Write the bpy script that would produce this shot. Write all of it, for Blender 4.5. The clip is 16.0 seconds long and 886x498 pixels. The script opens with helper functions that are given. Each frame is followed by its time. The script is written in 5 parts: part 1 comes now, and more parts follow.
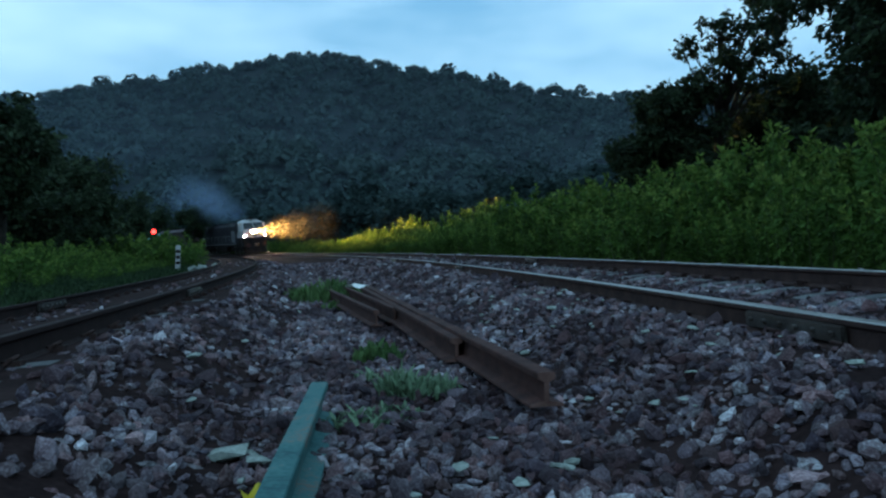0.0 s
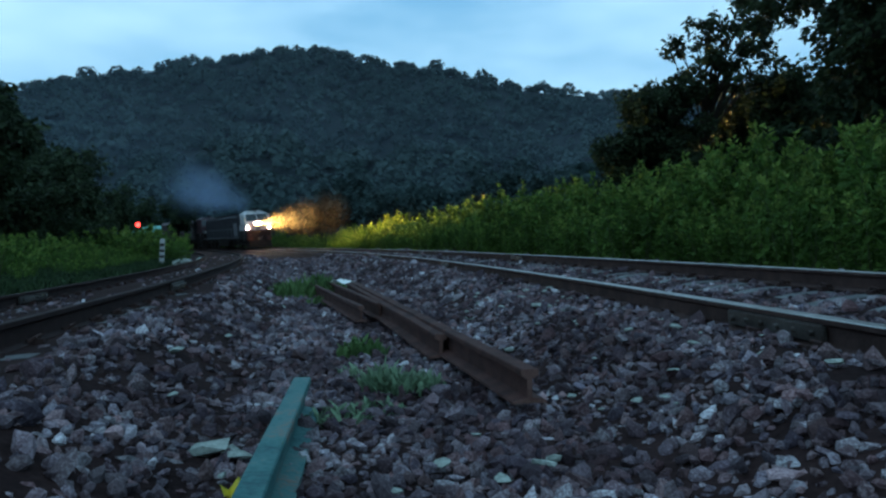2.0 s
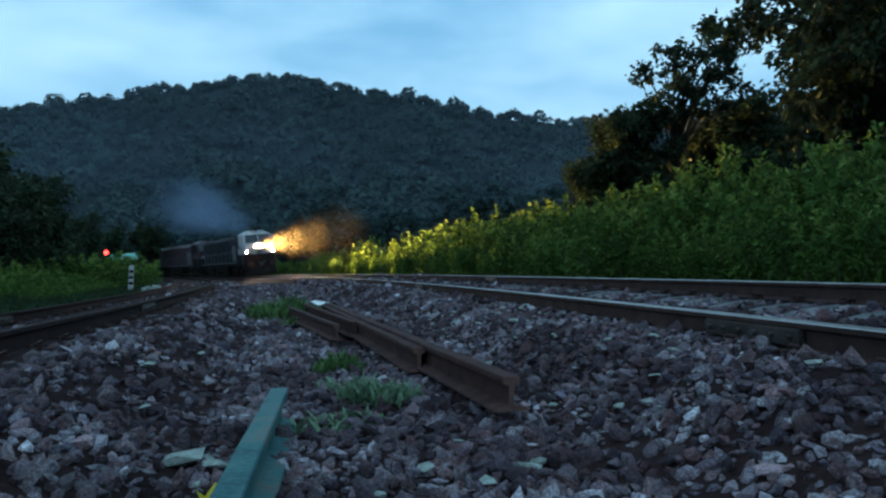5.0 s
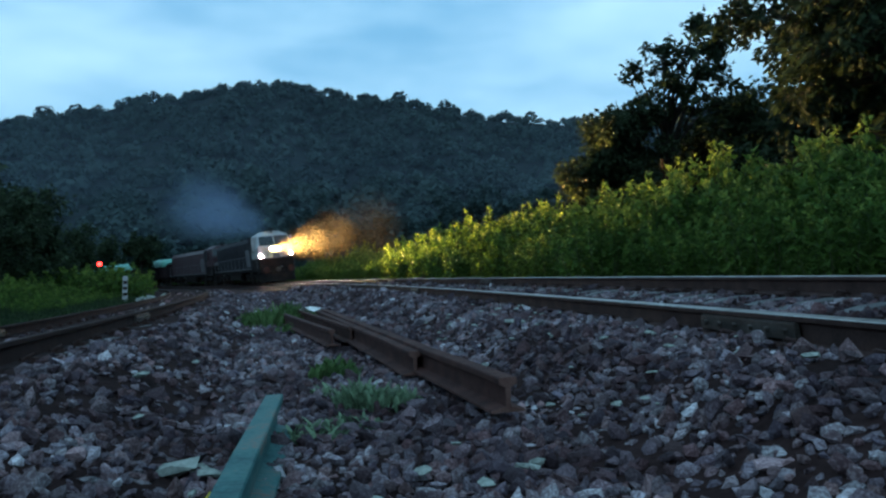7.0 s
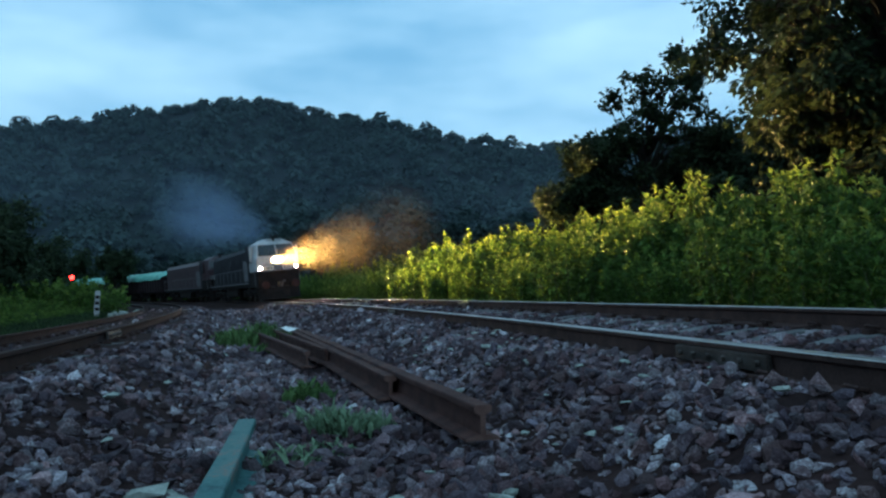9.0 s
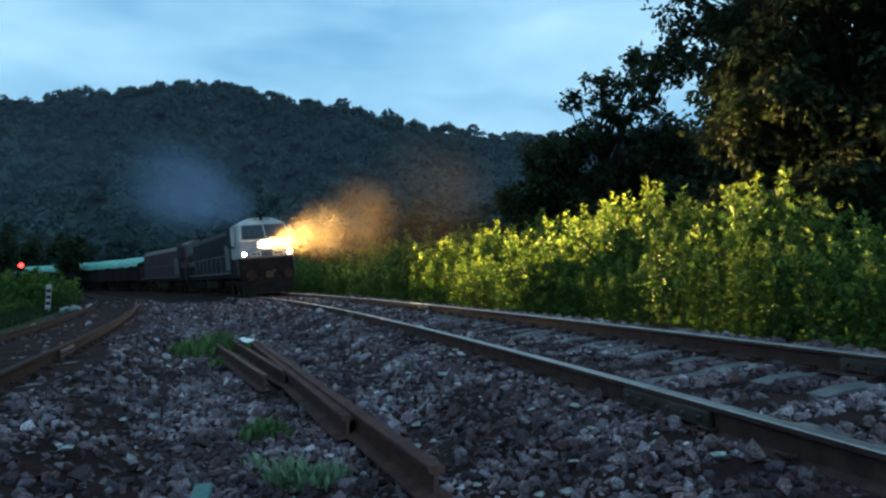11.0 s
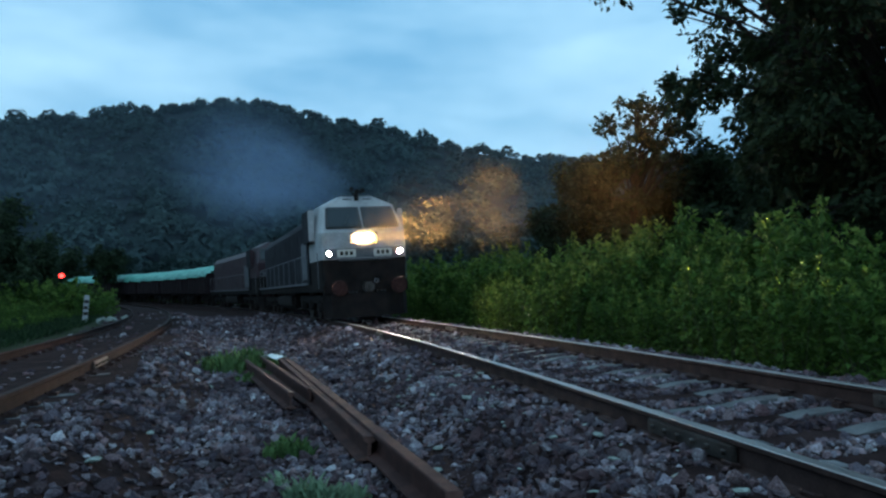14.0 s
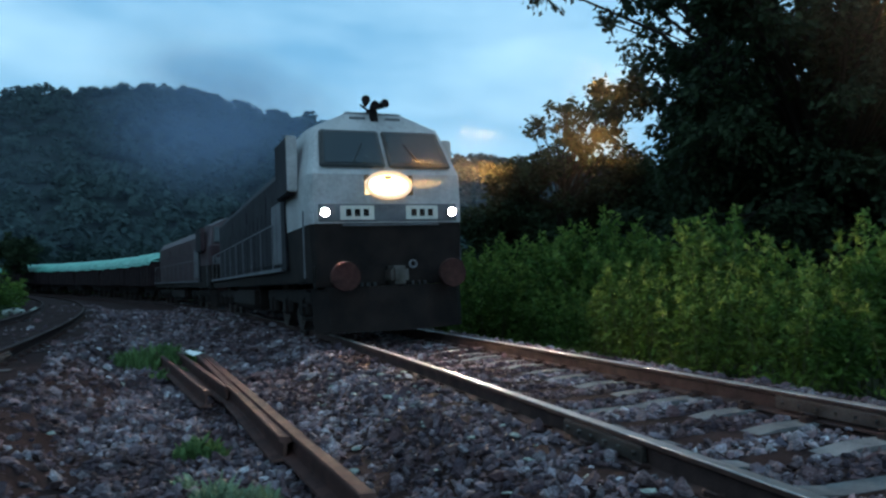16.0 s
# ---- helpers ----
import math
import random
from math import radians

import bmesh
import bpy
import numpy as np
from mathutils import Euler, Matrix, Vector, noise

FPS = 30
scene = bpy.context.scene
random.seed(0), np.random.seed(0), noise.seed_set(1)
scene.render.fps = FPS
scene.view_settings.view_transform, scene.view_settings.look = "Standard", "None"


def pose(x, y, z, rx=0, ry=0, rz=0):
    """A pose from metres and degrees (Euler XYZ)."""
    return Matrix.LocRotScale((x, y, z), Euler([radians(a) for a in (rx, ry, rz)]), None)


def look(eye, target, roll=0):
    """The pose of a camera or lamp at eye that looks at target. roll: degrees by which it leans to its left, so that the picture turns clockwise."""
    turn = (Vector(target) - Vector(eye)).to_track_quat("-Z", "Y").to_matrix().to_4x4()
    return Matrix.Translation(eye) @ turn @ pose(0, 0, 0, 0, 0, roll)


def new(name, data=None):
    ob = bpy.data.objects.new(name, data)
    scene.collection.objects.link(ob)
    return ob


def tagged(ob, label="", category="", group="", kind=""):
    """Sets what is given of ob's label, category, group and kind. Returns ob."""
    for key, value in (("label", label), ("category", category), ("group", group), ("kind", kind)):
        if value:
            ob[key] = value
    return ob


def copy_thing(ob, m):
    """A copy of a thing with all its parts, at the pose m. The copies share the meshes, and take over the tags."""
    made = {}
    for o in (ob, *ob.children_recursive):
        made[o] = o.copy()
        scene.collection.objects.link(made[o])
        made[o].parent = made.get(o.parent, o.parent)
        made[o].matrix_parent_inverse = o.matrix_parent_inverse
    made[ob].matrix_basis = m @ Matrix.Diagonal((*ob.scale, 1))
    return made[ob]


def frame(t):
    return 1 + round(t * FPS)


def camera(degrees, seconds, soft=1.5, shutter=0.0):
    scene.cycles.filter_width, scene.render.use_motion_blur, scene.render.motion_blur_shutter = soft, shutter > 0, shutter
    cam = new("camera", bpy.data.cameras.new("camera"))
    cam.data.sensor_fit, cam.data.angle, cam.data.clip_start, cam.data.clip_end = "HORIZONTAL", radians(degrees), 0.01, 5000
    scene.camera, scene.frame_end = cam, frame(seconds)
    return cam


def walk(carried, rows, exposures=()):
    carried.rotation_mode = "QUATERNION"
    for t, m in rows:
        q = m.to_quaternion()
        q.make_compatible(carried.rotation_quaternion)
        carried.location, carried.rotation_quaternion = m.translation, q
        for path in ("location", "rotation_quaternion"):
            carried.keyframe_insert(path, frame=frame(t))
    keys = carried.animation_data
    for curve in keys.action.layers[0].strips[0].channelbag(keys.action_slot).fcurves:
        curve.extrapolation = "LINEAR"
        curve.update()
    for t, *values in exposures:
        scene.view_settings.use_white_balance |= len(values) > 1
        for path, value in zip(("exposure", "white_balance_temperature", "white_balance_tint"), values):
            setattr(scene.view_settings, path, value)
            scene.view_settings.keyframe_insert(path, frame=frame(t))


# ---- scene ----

# ---------------------------------------------------------------- camera
cam = camera(63.3, 16.0, soft=2.4, shutter=0.5)
PATH = [
    (0.0, 0.000, 0.000, 0.558, 0.00, -0.04, 0.81),
    (0.5, 0.006, 0.002, 0.563, -0.18, 0.05, 0.83),
    (1.0, 0.006, 0.004, 0.561, -0.50, 0.26, 0.80),
    (1.5, 0.007, 0.005, 0.561, -0.54, 0.10, 0.57),
    (2.0, 0.008, 0.003, 0.556, -1.08, -0.33, 0.20),
    (2.5, 0.004, 0.002, 0.554, -0.98, -0.34, 0.26),
    (3.0, 0.003, 0.006, 0.552, -1.11, -0.19, 0.18),
    (3.5, -0.001, 0.017, 0.533, -1.97, -0.43, 0.12),
    (4.0, -0.007, 0.047, 0.500, -2.26, -0.82, 0.79),
    (4.2, -0.024, 0.033, 0.488, -3.05, 0.48, 0.06),
    (6.3, -0.017, 0.097, 0.452, -3.71, 2.09, 2.06),
    (6.5, -0.028, 0.121, 0.455, -3.84, 2.07, 2.04),
    (7.0, -0.013, 0.058, 0.452, -3.59, 2.00, 2.05),
    (7.5, -0.014, 0.055, 0.454, -3.60, 1.97, 2.13),
    (8.0, -0.014, 0.054, 0.453, -3.87, 2.34, 1.90),
    (8.5, -0.014, 0.063, 0.454, -4.04, 2.37, 1.66),
    (9.0, -0.013, 0.047, 0.479, -5.38, 3.62, 0.86),
    (9.2, -0.014, 0.039, 0.504, -5.08, 2.33, 1.41),
    (11.3, 0.005, -0.069, 0.872, -8.68, 2.77, 0.40),
    (11.5, 0.004, -0.058, 0.863, -6.97, 3.71, 0.32),
    (12.0, 0.015, -0.108, 0.879, -3.13, 3.95, -0.14),
    (12.5, 0.012, -0.122, 0.882, -3.02, 4.15, -0.62),
    (13.0, 0.014, -0.120, 0.878, -3.70, 4.19, -0.38),
    (13.5, 0.030, -0.124, 0.872, -4.69, 4.29, -0.95),
    (14.0, 0.039, -0.101, 0.881, -6.08, 4.21, -1.02),
    (14.5, 0.021, -0.134, 0.881, -7.32, 4.33, -1.41),
    (15.0, 0.028, -0.104, 0.881, -7.90, 4.18, -0.90),
    (15.5, 0.043, -0.116, 0.881, -9.11, 4.05, -1.26),
    (16.0, 0.093, -0.075, 0.900, -11.74, 4.14, -2.01),
]
walk(cam, [(t, pose(x, y, z, 90 + pitch, roll, yaw)) for t, x, y, z, yaw, pitch, roll in PATH],
     exposures=[(0.0, 0.26), (4.0, 0.26), (7.0, 0.27), (12.0, 0.18), (16.0, 0.2)])

# ---------------------------------------------------------------- world and light
SKY_STRENGTH = 1.0
SUN_ELEVATION, SUN_TURN = radians(4), radians(200)
world = bpy.data.worlds.new("dusk")
scene.world = world
world.use_nodes = True
wn = world.node_tree.nodes
wl = world.node_tree.links
background = wn["Background"]
sky = wn.new("ShaderNodeTexSky")
sky.sky_type, sky.sun_disc = "NISHITA", False
sky.sun_elevation, sky.sun_rotation = SUN_ELEVATION, SUN_TURN
coord = wn.new("ShaderNodeTexCoord")
stretch = wn.new("ShaderNodeMapping")
stretch.inputs["Scale"].default_value = (1.0, 1.0, 3.4)
clouds = wn.new("ShaderNodeTexNoise")
clouds.inputs["Scale"].default_value, clouds.inputs["Detail"].default_value = 2.6, 7
clouds.inputs["Roughness"].default_value = 0.52
ramp = wn.new("ShaderNodeValToRGB")
ramp.color_ramp.elements[0].position, ramp.color_ramp.elements[0].color = 0.34, (0.19, 0.475, 0.76, 1)
ramp.color_ramp.elements[1].position, ramp.color_ramp.elements[1].color = 0.66, (0.46, 0.80, 1.06, 1)
over = wn.new("ShaderNodeMix")
over.data_type = "RGBA"
over.inputs[0].default_value = 0.94
dim = wn.new("ShaderNodeMix")
dim.data_type, dim.blend_type = "RGBA", "MULTIPLY"
dim.inputs[0].default_value = 1.0
dim.inputs[7].default_value = (0.1, 0.1, 0.1, 1)
wl.new(coord.outputs["Generated"], stretch.inputs["Vector"])
wl.new(stretch.outputs["Vector"], clouds.inputs["Vector"])
wl.new(clouds.outputs["Fac"], ramp.inputs["Fac"])
wl.new(sky.outputs["Color"], dim.inputs[6])
wl.new(dim.outputs[2], over.inputs[6])
wl.new(ramp.outputs["Color"], over.inputs[7])
wl.new(over.outputs[2], background.inputs["Color"])
background.inputs["Strength"].default_value = SKY_STRENGTH

sun_data = bpy.data.lights.new("sun", "SUN")
sun_data.energy, sun_data.angle, sun_data.color = 0.12, radians(30), (0.75, 0.88, 1.0)
sun = new("sun", sun_data)
sun.matrix_world = look((0, 0, 60), (12, 30, 0))

# ---------------------------------------------------------------- materials
def material(name, colours, scale=8.0, rough=0.8, metal=0.0, bump=0.0, fine=60.0, spread=(0.35, 0.65), island=0.0, each=0.0, glow=None, through_light=0.0, tints=None):
    """Two colours mixed by coarse and fine noise, with bump; island or each: change of value from piece to piece."""
    m = bpy.data.materials.new(name)
    m.use_nodes = True
    n, l = m.node_tree.nodes, m.node_tree.links
    b = n["Principled BSDF"]
    tc = n.new("ShaderNodeTexCoord")
    big, small, blend = n.new("ShaderNodeTexNoise"), n.new("ShaderNodeTexNoise"), n.new("ShaderNodeMath")
    big.inputs["Scale"].default_value, small.inputs["Scale"].default_value = scale, fine
    big.inputs["Detail"].default_value, small.inputs["Detail"].default_value = 3, 2
    l.new(tc.outputs["Object"], big.inputs["Vector"])
    l.new(tc.outputs["Object"], small.inputs["Vector"])
    blend.operation = "MULTIPLY_ADD"
    blend.inputs[1].default_value = 0.35
    l.new(small.outputs["Fac"], blend.inputs[0])
    part65 = n.new("ShaderNodeMath")
    part65.operation = "MULTIPLY"
    part65.inputs[1].default_value = 0.65
    l.new(big.outputs["Fac"], part65.inputs[0])
    l.new(part65.outputs[0], blend.inputs[2])
    r = n.new("ShaderNodeValToRGB")
    r.color_ramp.elements[0].position, r.color_ramp.elements[1].position = spread
    r.color_ramp.elements[0].color, r.color_ramp.elements[1].color = (*colours[0], 1), (*colours[1], 1)
    for i, c in enumerate(colours[2:]):
        e = r.color_ramp.elements.new(spread[0] + (spread[1] - spread[0]) * (i + 1) / (len(colours) - 1))
        e.color = (*c, 1)
    l.new(blend.outputs[0], r.inputs["Fac"])
    out = r.outputs["Color"]
    if island or each:
        pick = n.new("ShaderNodeNewGeometry").outputs["Random Per Island"] if island else n.new("ShaderNodeObjectInfo").outputs["Random"]
        hsv, span = n.new("ShaderNodeHueSaturation"), n.new("ShaderNodeMapRange")
        span.inputs["To Min"].default_value, span.inputs["To Max"].default_value = 1 - (island or each), 1 + (island or each)
        l.new(pick, span.inputs["Value"])
        l.new(span.outputs["Result"], hsv.inputs["Value"])
        l.new(out, hsv.inputs["Color"])
        out = hsv.outputs["Color"]
        if tints:
            shuffle, tr2, mul = n.new("ShaderNodeTexWhiteNoise"), n.new("ShaderNodeValToRGB"), n.new("ShaderNodeMix")
            shuffle.noise_dimensions = "1D"
            mul.data_type, mul.blend_type = "RGBA", "MULTIPLY"
            mul.inputs[0].default_value = 1.0
            tr2.color_ramp.elements[0].color, tr2.color_ramp.elements[1].color = (*tints[0], 1), (*tints[-1], 1)
            for i, c in enumerate(tints[1:-1]):
                tr2.color_ramp.elements.new((i + 1) / (len(tints) - 1)).color = (*c, 1)
            l.new(pick, shuffle.inputs["W"])
            l.new(shuffle.outputs["Value"], tr2.inputs["Fac"])
            l.new(out, mul.inputs[6])
            l.new(tr2.outputs["Color"], mul.inputs[7])
            out = mul.outputs[2]
    l.new(out, b.inputs["Base Color"])
    b.inputs["Roughness"].default_value, b.inputs["Metallic"].default_value = rough, metal
    # porous, dusty surfaces hardly gleam
    b.inputs["Specular IOR Level"].default_value = 0.5 if rough < 0.75 else (0.18 if rough < 0.93 else 0.03)
    if bump:
        bp = n.new("ShaderNodeBump")
        bp.inputs["Strength"].default_value, bp.inputs["Distance"].default_value = bump, 0.02
        l.new(blend.outputs[0], bp.inputs["Height"])
        l.new(bp.outputs["Normal"], b.inputs["Normal"])
    if glow:
        b.inputs["Emission Color"].default_value, b.inputs["Emission Strength"].default_value = (*glow[0], 1), glow[1]
    if through_light:
        b.inputs["Specular IOR Level"].default_value = 0.12
        tr, mx = n.new("ShaderNodeBsdfTranslucent"), n.new("ShaderNodeMixShader")
        mx.inputs[0].default_value = through_light
        l.new(out, tr.inputs["Color"])
        l.new(b.outputs[0], mx.inputs[1])
        l.new(tr.outputs[0], mx.inputs[2])
        l.new(mx.outputs[0], n["Material Output"].inputs["Surface"])
    return m


def smoke_material(name, colour, thickness):
    """Thin smoke: mostly clear, densest in the middle of each wisp, broken up by noise."""
    m = bpy.data.materials.new(name)
    m.use_nodes = True
    n, l = m.node_tree.nodes, m.node_tree.links
    tc, ln, fall, nz, mul, mx = (n.new("ShaderNodeTexCoord"), n.new("ShaderNodeVectorMath"), n.new("ShaderNodeMapRange"), n.new("ShaderNodeTexNoise"),
                                 n.new("ShaderNodeMath"), n.new("ShaderNodeMixShader"))
    ln.operation = "LENGTH"
    fall.interpolation_type = "SMOOTHERSTEP"
    fall.inputs["From Min"].default_value, fall.inputs["From Max"].default_value = 0.0, 0.98
    fall.inputs["To Min"].default_value, fall.inputs["To Max"].default_value = thickness, 0.0
    nz.inputs["Scale"].default_value, nz.inputs["Detail"].default_value = 1.6, 3
    mul.operation = "MULTIPLY"
    l.new(tc.outputs["Object"], ln.inputs[0])
    l.new(ln.outputs["Value"], fall.inputs["Value"])
    l.new(tc.outputs["Object"], nz.inputs["Vector"])
    l.new(fall.outputs["Result"], mul.inputs[0])
    l.new(nz.outputs["Fac"], mul.inputs[1])
    clear, d, t, mix2 = n.new("ShaderNodeBsdfTransparent"), n.new("ShaderNodeBsdfDiffuse"), n.new("ShaderNodeBsdfTranslucent"), n.new("ShaderNodeMixShader")
    d.inputs["Color"].default_value = t.inputs["Color"].default_value = (*colour, 1)
    mix2.inputs[0].default_value = 0.5
    l.new(d.outputs[0], mix2.inputs[1])
    l.new(t.outputs[0], mix2.inputs[2])
    l.new(mul.outputs[0], mx.inputs[0])
    l.new(clear.outputs[0], mx.inputs[1])
    l.new(mix2.outputs[0], mx.inputs[2])
    l.new(mx.outputs[0], n["Material Output"].inputs["Surface"])
    return m


STONE = material("crushed_stone", [(0.042, 0.026, 0.029), (0.41, 0.36, 0.365), (0.132, 0.096, 0.101)], 1.4, 0.85, bump=0.5, fine=90, island=0.4, tints=[(0.32, 0.28, 0.32), (0.8, 0.6, 0.6), (0.6, 0.6, 0.68), (0.95, 0.98, 1.06), (0.62, 0.48, 0.46), (0.4, 0.4, 0.5), (0.5, 0.44, 0.46), (1.65, 1.85, 1.9)])
STONE_EACH = material("crushed_stone_single", [(0.042, 0.026, 0.029), (0.41, 0.36, 0.365), (0.132, 0.096, 0.101)], 1.4, 0.85, bump=0.5, fine=90, each=0.4, tints=[(0.32, 0.28, 0.32), (0.8, 0.6, 0.6), (0.6, 0.6, 0.68), (0.95, 0.98, 1.06), (0.62, 0.48, 0.46), (0.4, 0.4, 0.5), (0.5, 0.44, 0.46), (1.65, 1.85, 1.9)])
PALE_STONE = material("pale_stone", [(0.15, 0.17, 0.15), (0.33, 0.36, 0.32)], 14, 0.8, bump=0.4)
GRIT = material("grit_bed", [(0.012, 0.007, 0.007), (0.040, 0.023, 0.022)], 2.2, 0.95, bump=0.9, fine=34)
EARTH = material("earth", [(0.02, 0.026, 0.014), (0.05, 0.055, 0.03)], 0.6, 0.95, bump=0.6, fine=9)
# the blue of distance haze is put into the hill's ground colour
HILLSIDE_HAZED = material("hazed_hillside", [(0.010, 0.016, 0.017), (0.026, 0.036, 0.037)], 0.03, 0.95, fine=0.3)
RUST = material("rusty_steel", [(0.030, 0.013, 0.012), (0.085, 0.036, 0.030)], 7, 0.85, metal=0.1, bump=0.4, fine=80)
RUST_BRIGHT = material("raw_rust", [(0.09, 0.042, 0.034), (0.17, 0.09, 0.075)], 9, 0.8, metal=0.1, bump=0.4, fine=80)
WORN_STEEL = material("worn_rail_head", [(0.26, 0.23, 0.22), (0.42, 0.39, 0.38)], 3, 0.38, metal=0.8, fine=50)
LOOP_STEEL = material("loop_rail_steel", [(0.016, 0.008, 0.008), (0.040, 0.020, 0.018)], 6, 0.85, metal=0.1, bump=0.3)
DARK_STEEL = material("rail_side", [(0.032, 0.018, 0.017), (0.080, 0.044, 0.038)], 6, 0.8, metal=0.2, bump=0.3)
TEAL = material("teal_paint", [(0.020, 0.068, 0.072), (0.17, 0.125, 0.105), (0.036, 0.115, 0.115), (0.058, 0.15, 0.145)], 3.2, 0.75, bump=0.5, fine=45, spread=(0.34, 0.66))
CONCRETE = material("sleeper_concrete", [(0.07, 0.068, 0.07), (0.17, 0.168, 0.17)], 4, 0.9, bump=0.4, fine=70, each=0.2)
LEAF = material("shrub_leaf", [(0.035, 0.075, 0.015), (0.09, 0.155, 0.03)], 1.2, 0.62, island=0.45, through_light=0.35)
# paler, yellower leaf colour for the tops of the stems
LEAF_TIP = material("tip_leaf", [(0.10, 0.16, 0.03), (0.19, 0.25, 0.06)], 1.2, 0.6, island=0.35, through_light=0.4)
LEAF_DARK = material("tree_leaf", [(0.017, 0.028, 0.015), (0.040, 0.058, 0.027)], 0.5, 0.65, island=0.5, through_light=0.25)
# far foliage: aerial haze mixed into the leaf colour as blue
LEAF_FAR_HAZED = material("hazed_forest_leaf", [(0.026, 0.046, 0.046), (0.056, 0.086, 0.080)], 0.02, 0.8, fine=0.25, island=0.22, through_light=0.2)
GRASS = material("grass_blade", [(0.018, 0.036, 0.016), (0.042, 0.070, 0.030)], 2, 0.6, island=0.4, through_light=0.35)
GRASS_BRIGHT = material("fresh_grass", [(0.055, 0.105, 0.035), (0.12, 0.19, 0.07)], 2, 0.6, island=0.4, through_light=0.35)
SAGE = material("sage_weed", [(0.09, 0.145, 0.085), (0.20, 0.28, 0.17)], 3, 0.65, island=0.35, through_light=0.3)
STEM = material("green_stem", [(0.04, 0.055, 0.02), (0.08, 0.09, 0.04)], 4, 0.8)
BARK = material("bark", [(0.018, 0.014, 0.012), (0.05, 0.04, 0.034)], 3, 0.9, bump=0.8, fine=25)
WHITE_PAINT = material("dirty_white_paint", [(0.27, 0.25, 0.245), (0.47, 0.45, 0.445)], 1.6, 0.55, fine=14, spread=(0.3, 0.6))
CREAM = material("number_board", [(0.55, 0.52, 0.46), (0.7, 0.67, 0.6)], 3, 0.5)
SOOT = material("sooty_black", [(0.007, 0.005, 0.005), (0.024, 0.016, 0.014)], 2.5, 0.86, bump=0.2)
HOOD_PAINT = material("hood_blue_grey", [(0.012, 0.011, 0.014), (0.032, 0.030, 0.036)], 1.5, 0.8, fine=20)
MAROON = material("maroon_paint", [(0.028, 0.010, 0.014), (0.06, 0.024, 0.03)], 1.5, 0.6, fine=20)
DOOR_GREY = material("hood_door_paint", [(0.085, 0.083, 0.092), (0.16, 0.155, 0.165)], 2, 0.6, fine=20)
RUBBER = material("black_rubber", [(0.012, 0.012, 0.012), (0.025, 0.025, 0.025)], 5, 0.6)
WHEEL = material("wheel_steel", [(0.05, 0.04, 0.035), (0.16, 0.14, 0.13)], 3, 0.45, metal=0.7)
TARPAULIN = material("green_tarpaulin", [(0.05, 0.26, 0.19), (0.16, 0.45, 0.36)], 1.2, 0.55, bump=0.5, fine=8)
WAGON_BROWN = material("wagon_brown", [(0.018, 0.010, 0.012), (0.04, 0.022, 0.024)], 1.2, 0.8, fine=10)
LAMP_BEAM = material("headlamp_filament", [(1, 0.8, 0.5), (1, 0.8, 0.5)], glow=((1.0, 0.63, 0.21), 900000.0))
# emission of the barrels and an added ring imitates reflected lamplight and glare
LAMP_GLOW = material("headlamp_glare_glow", [(0.9, 0.85, 0.75), (0.9, 0.85, 0.75)], rough=0.35, glow=((1.0, 0.72, 0.38), 2.0))
LAMP_GLARE = material("headlamp_glare_edge", [(0.9, 0.85, 0.75), (0.9, 0.85, 0.75)], rough=0.4, glow=((1.0, 0.62, 0.27), 0.6))
LAMP_MARK = material("marker_lamp_white", [(1, 0.95, 0.85), (1, 0.95, 0.85)], glow=((1.0, 0.74, 0.56), 9500.0))
LAMP_RED = material("signal_lamp_red", [(1, 0.1, 0.08), (1, 0.1, 0.08)], glow=((1.0, 0.03, 0.025), 9.0))
YELLOW = material("yellow_wrapper", [(0.6, 0.48, 0.03), (0.75, 0.62, 0.08)], 9, 0.5)
PAPER = material("white_litter", [(0.65, 0.65, 0.62), (0.8, 0.8, 0.78)], 9, 0.6)
SMOKE_BLUE = smoke_material("exhaust_smoke", (0.36, 0.48, 0.68), 0.5)
# lamplight's warmth is partly put into the haze colour
LAMP_HAZE = [(far, smoke_material("lamp_haze", (0.82, 0.66, 0.46), k)) for far, k in ((0.15, 0.2), (1.6, 0.016), (3.4, 0.034), (6.0, 0.048), (9.5, 0.048), (14.0, 0.024), (20.0, 0.007))]


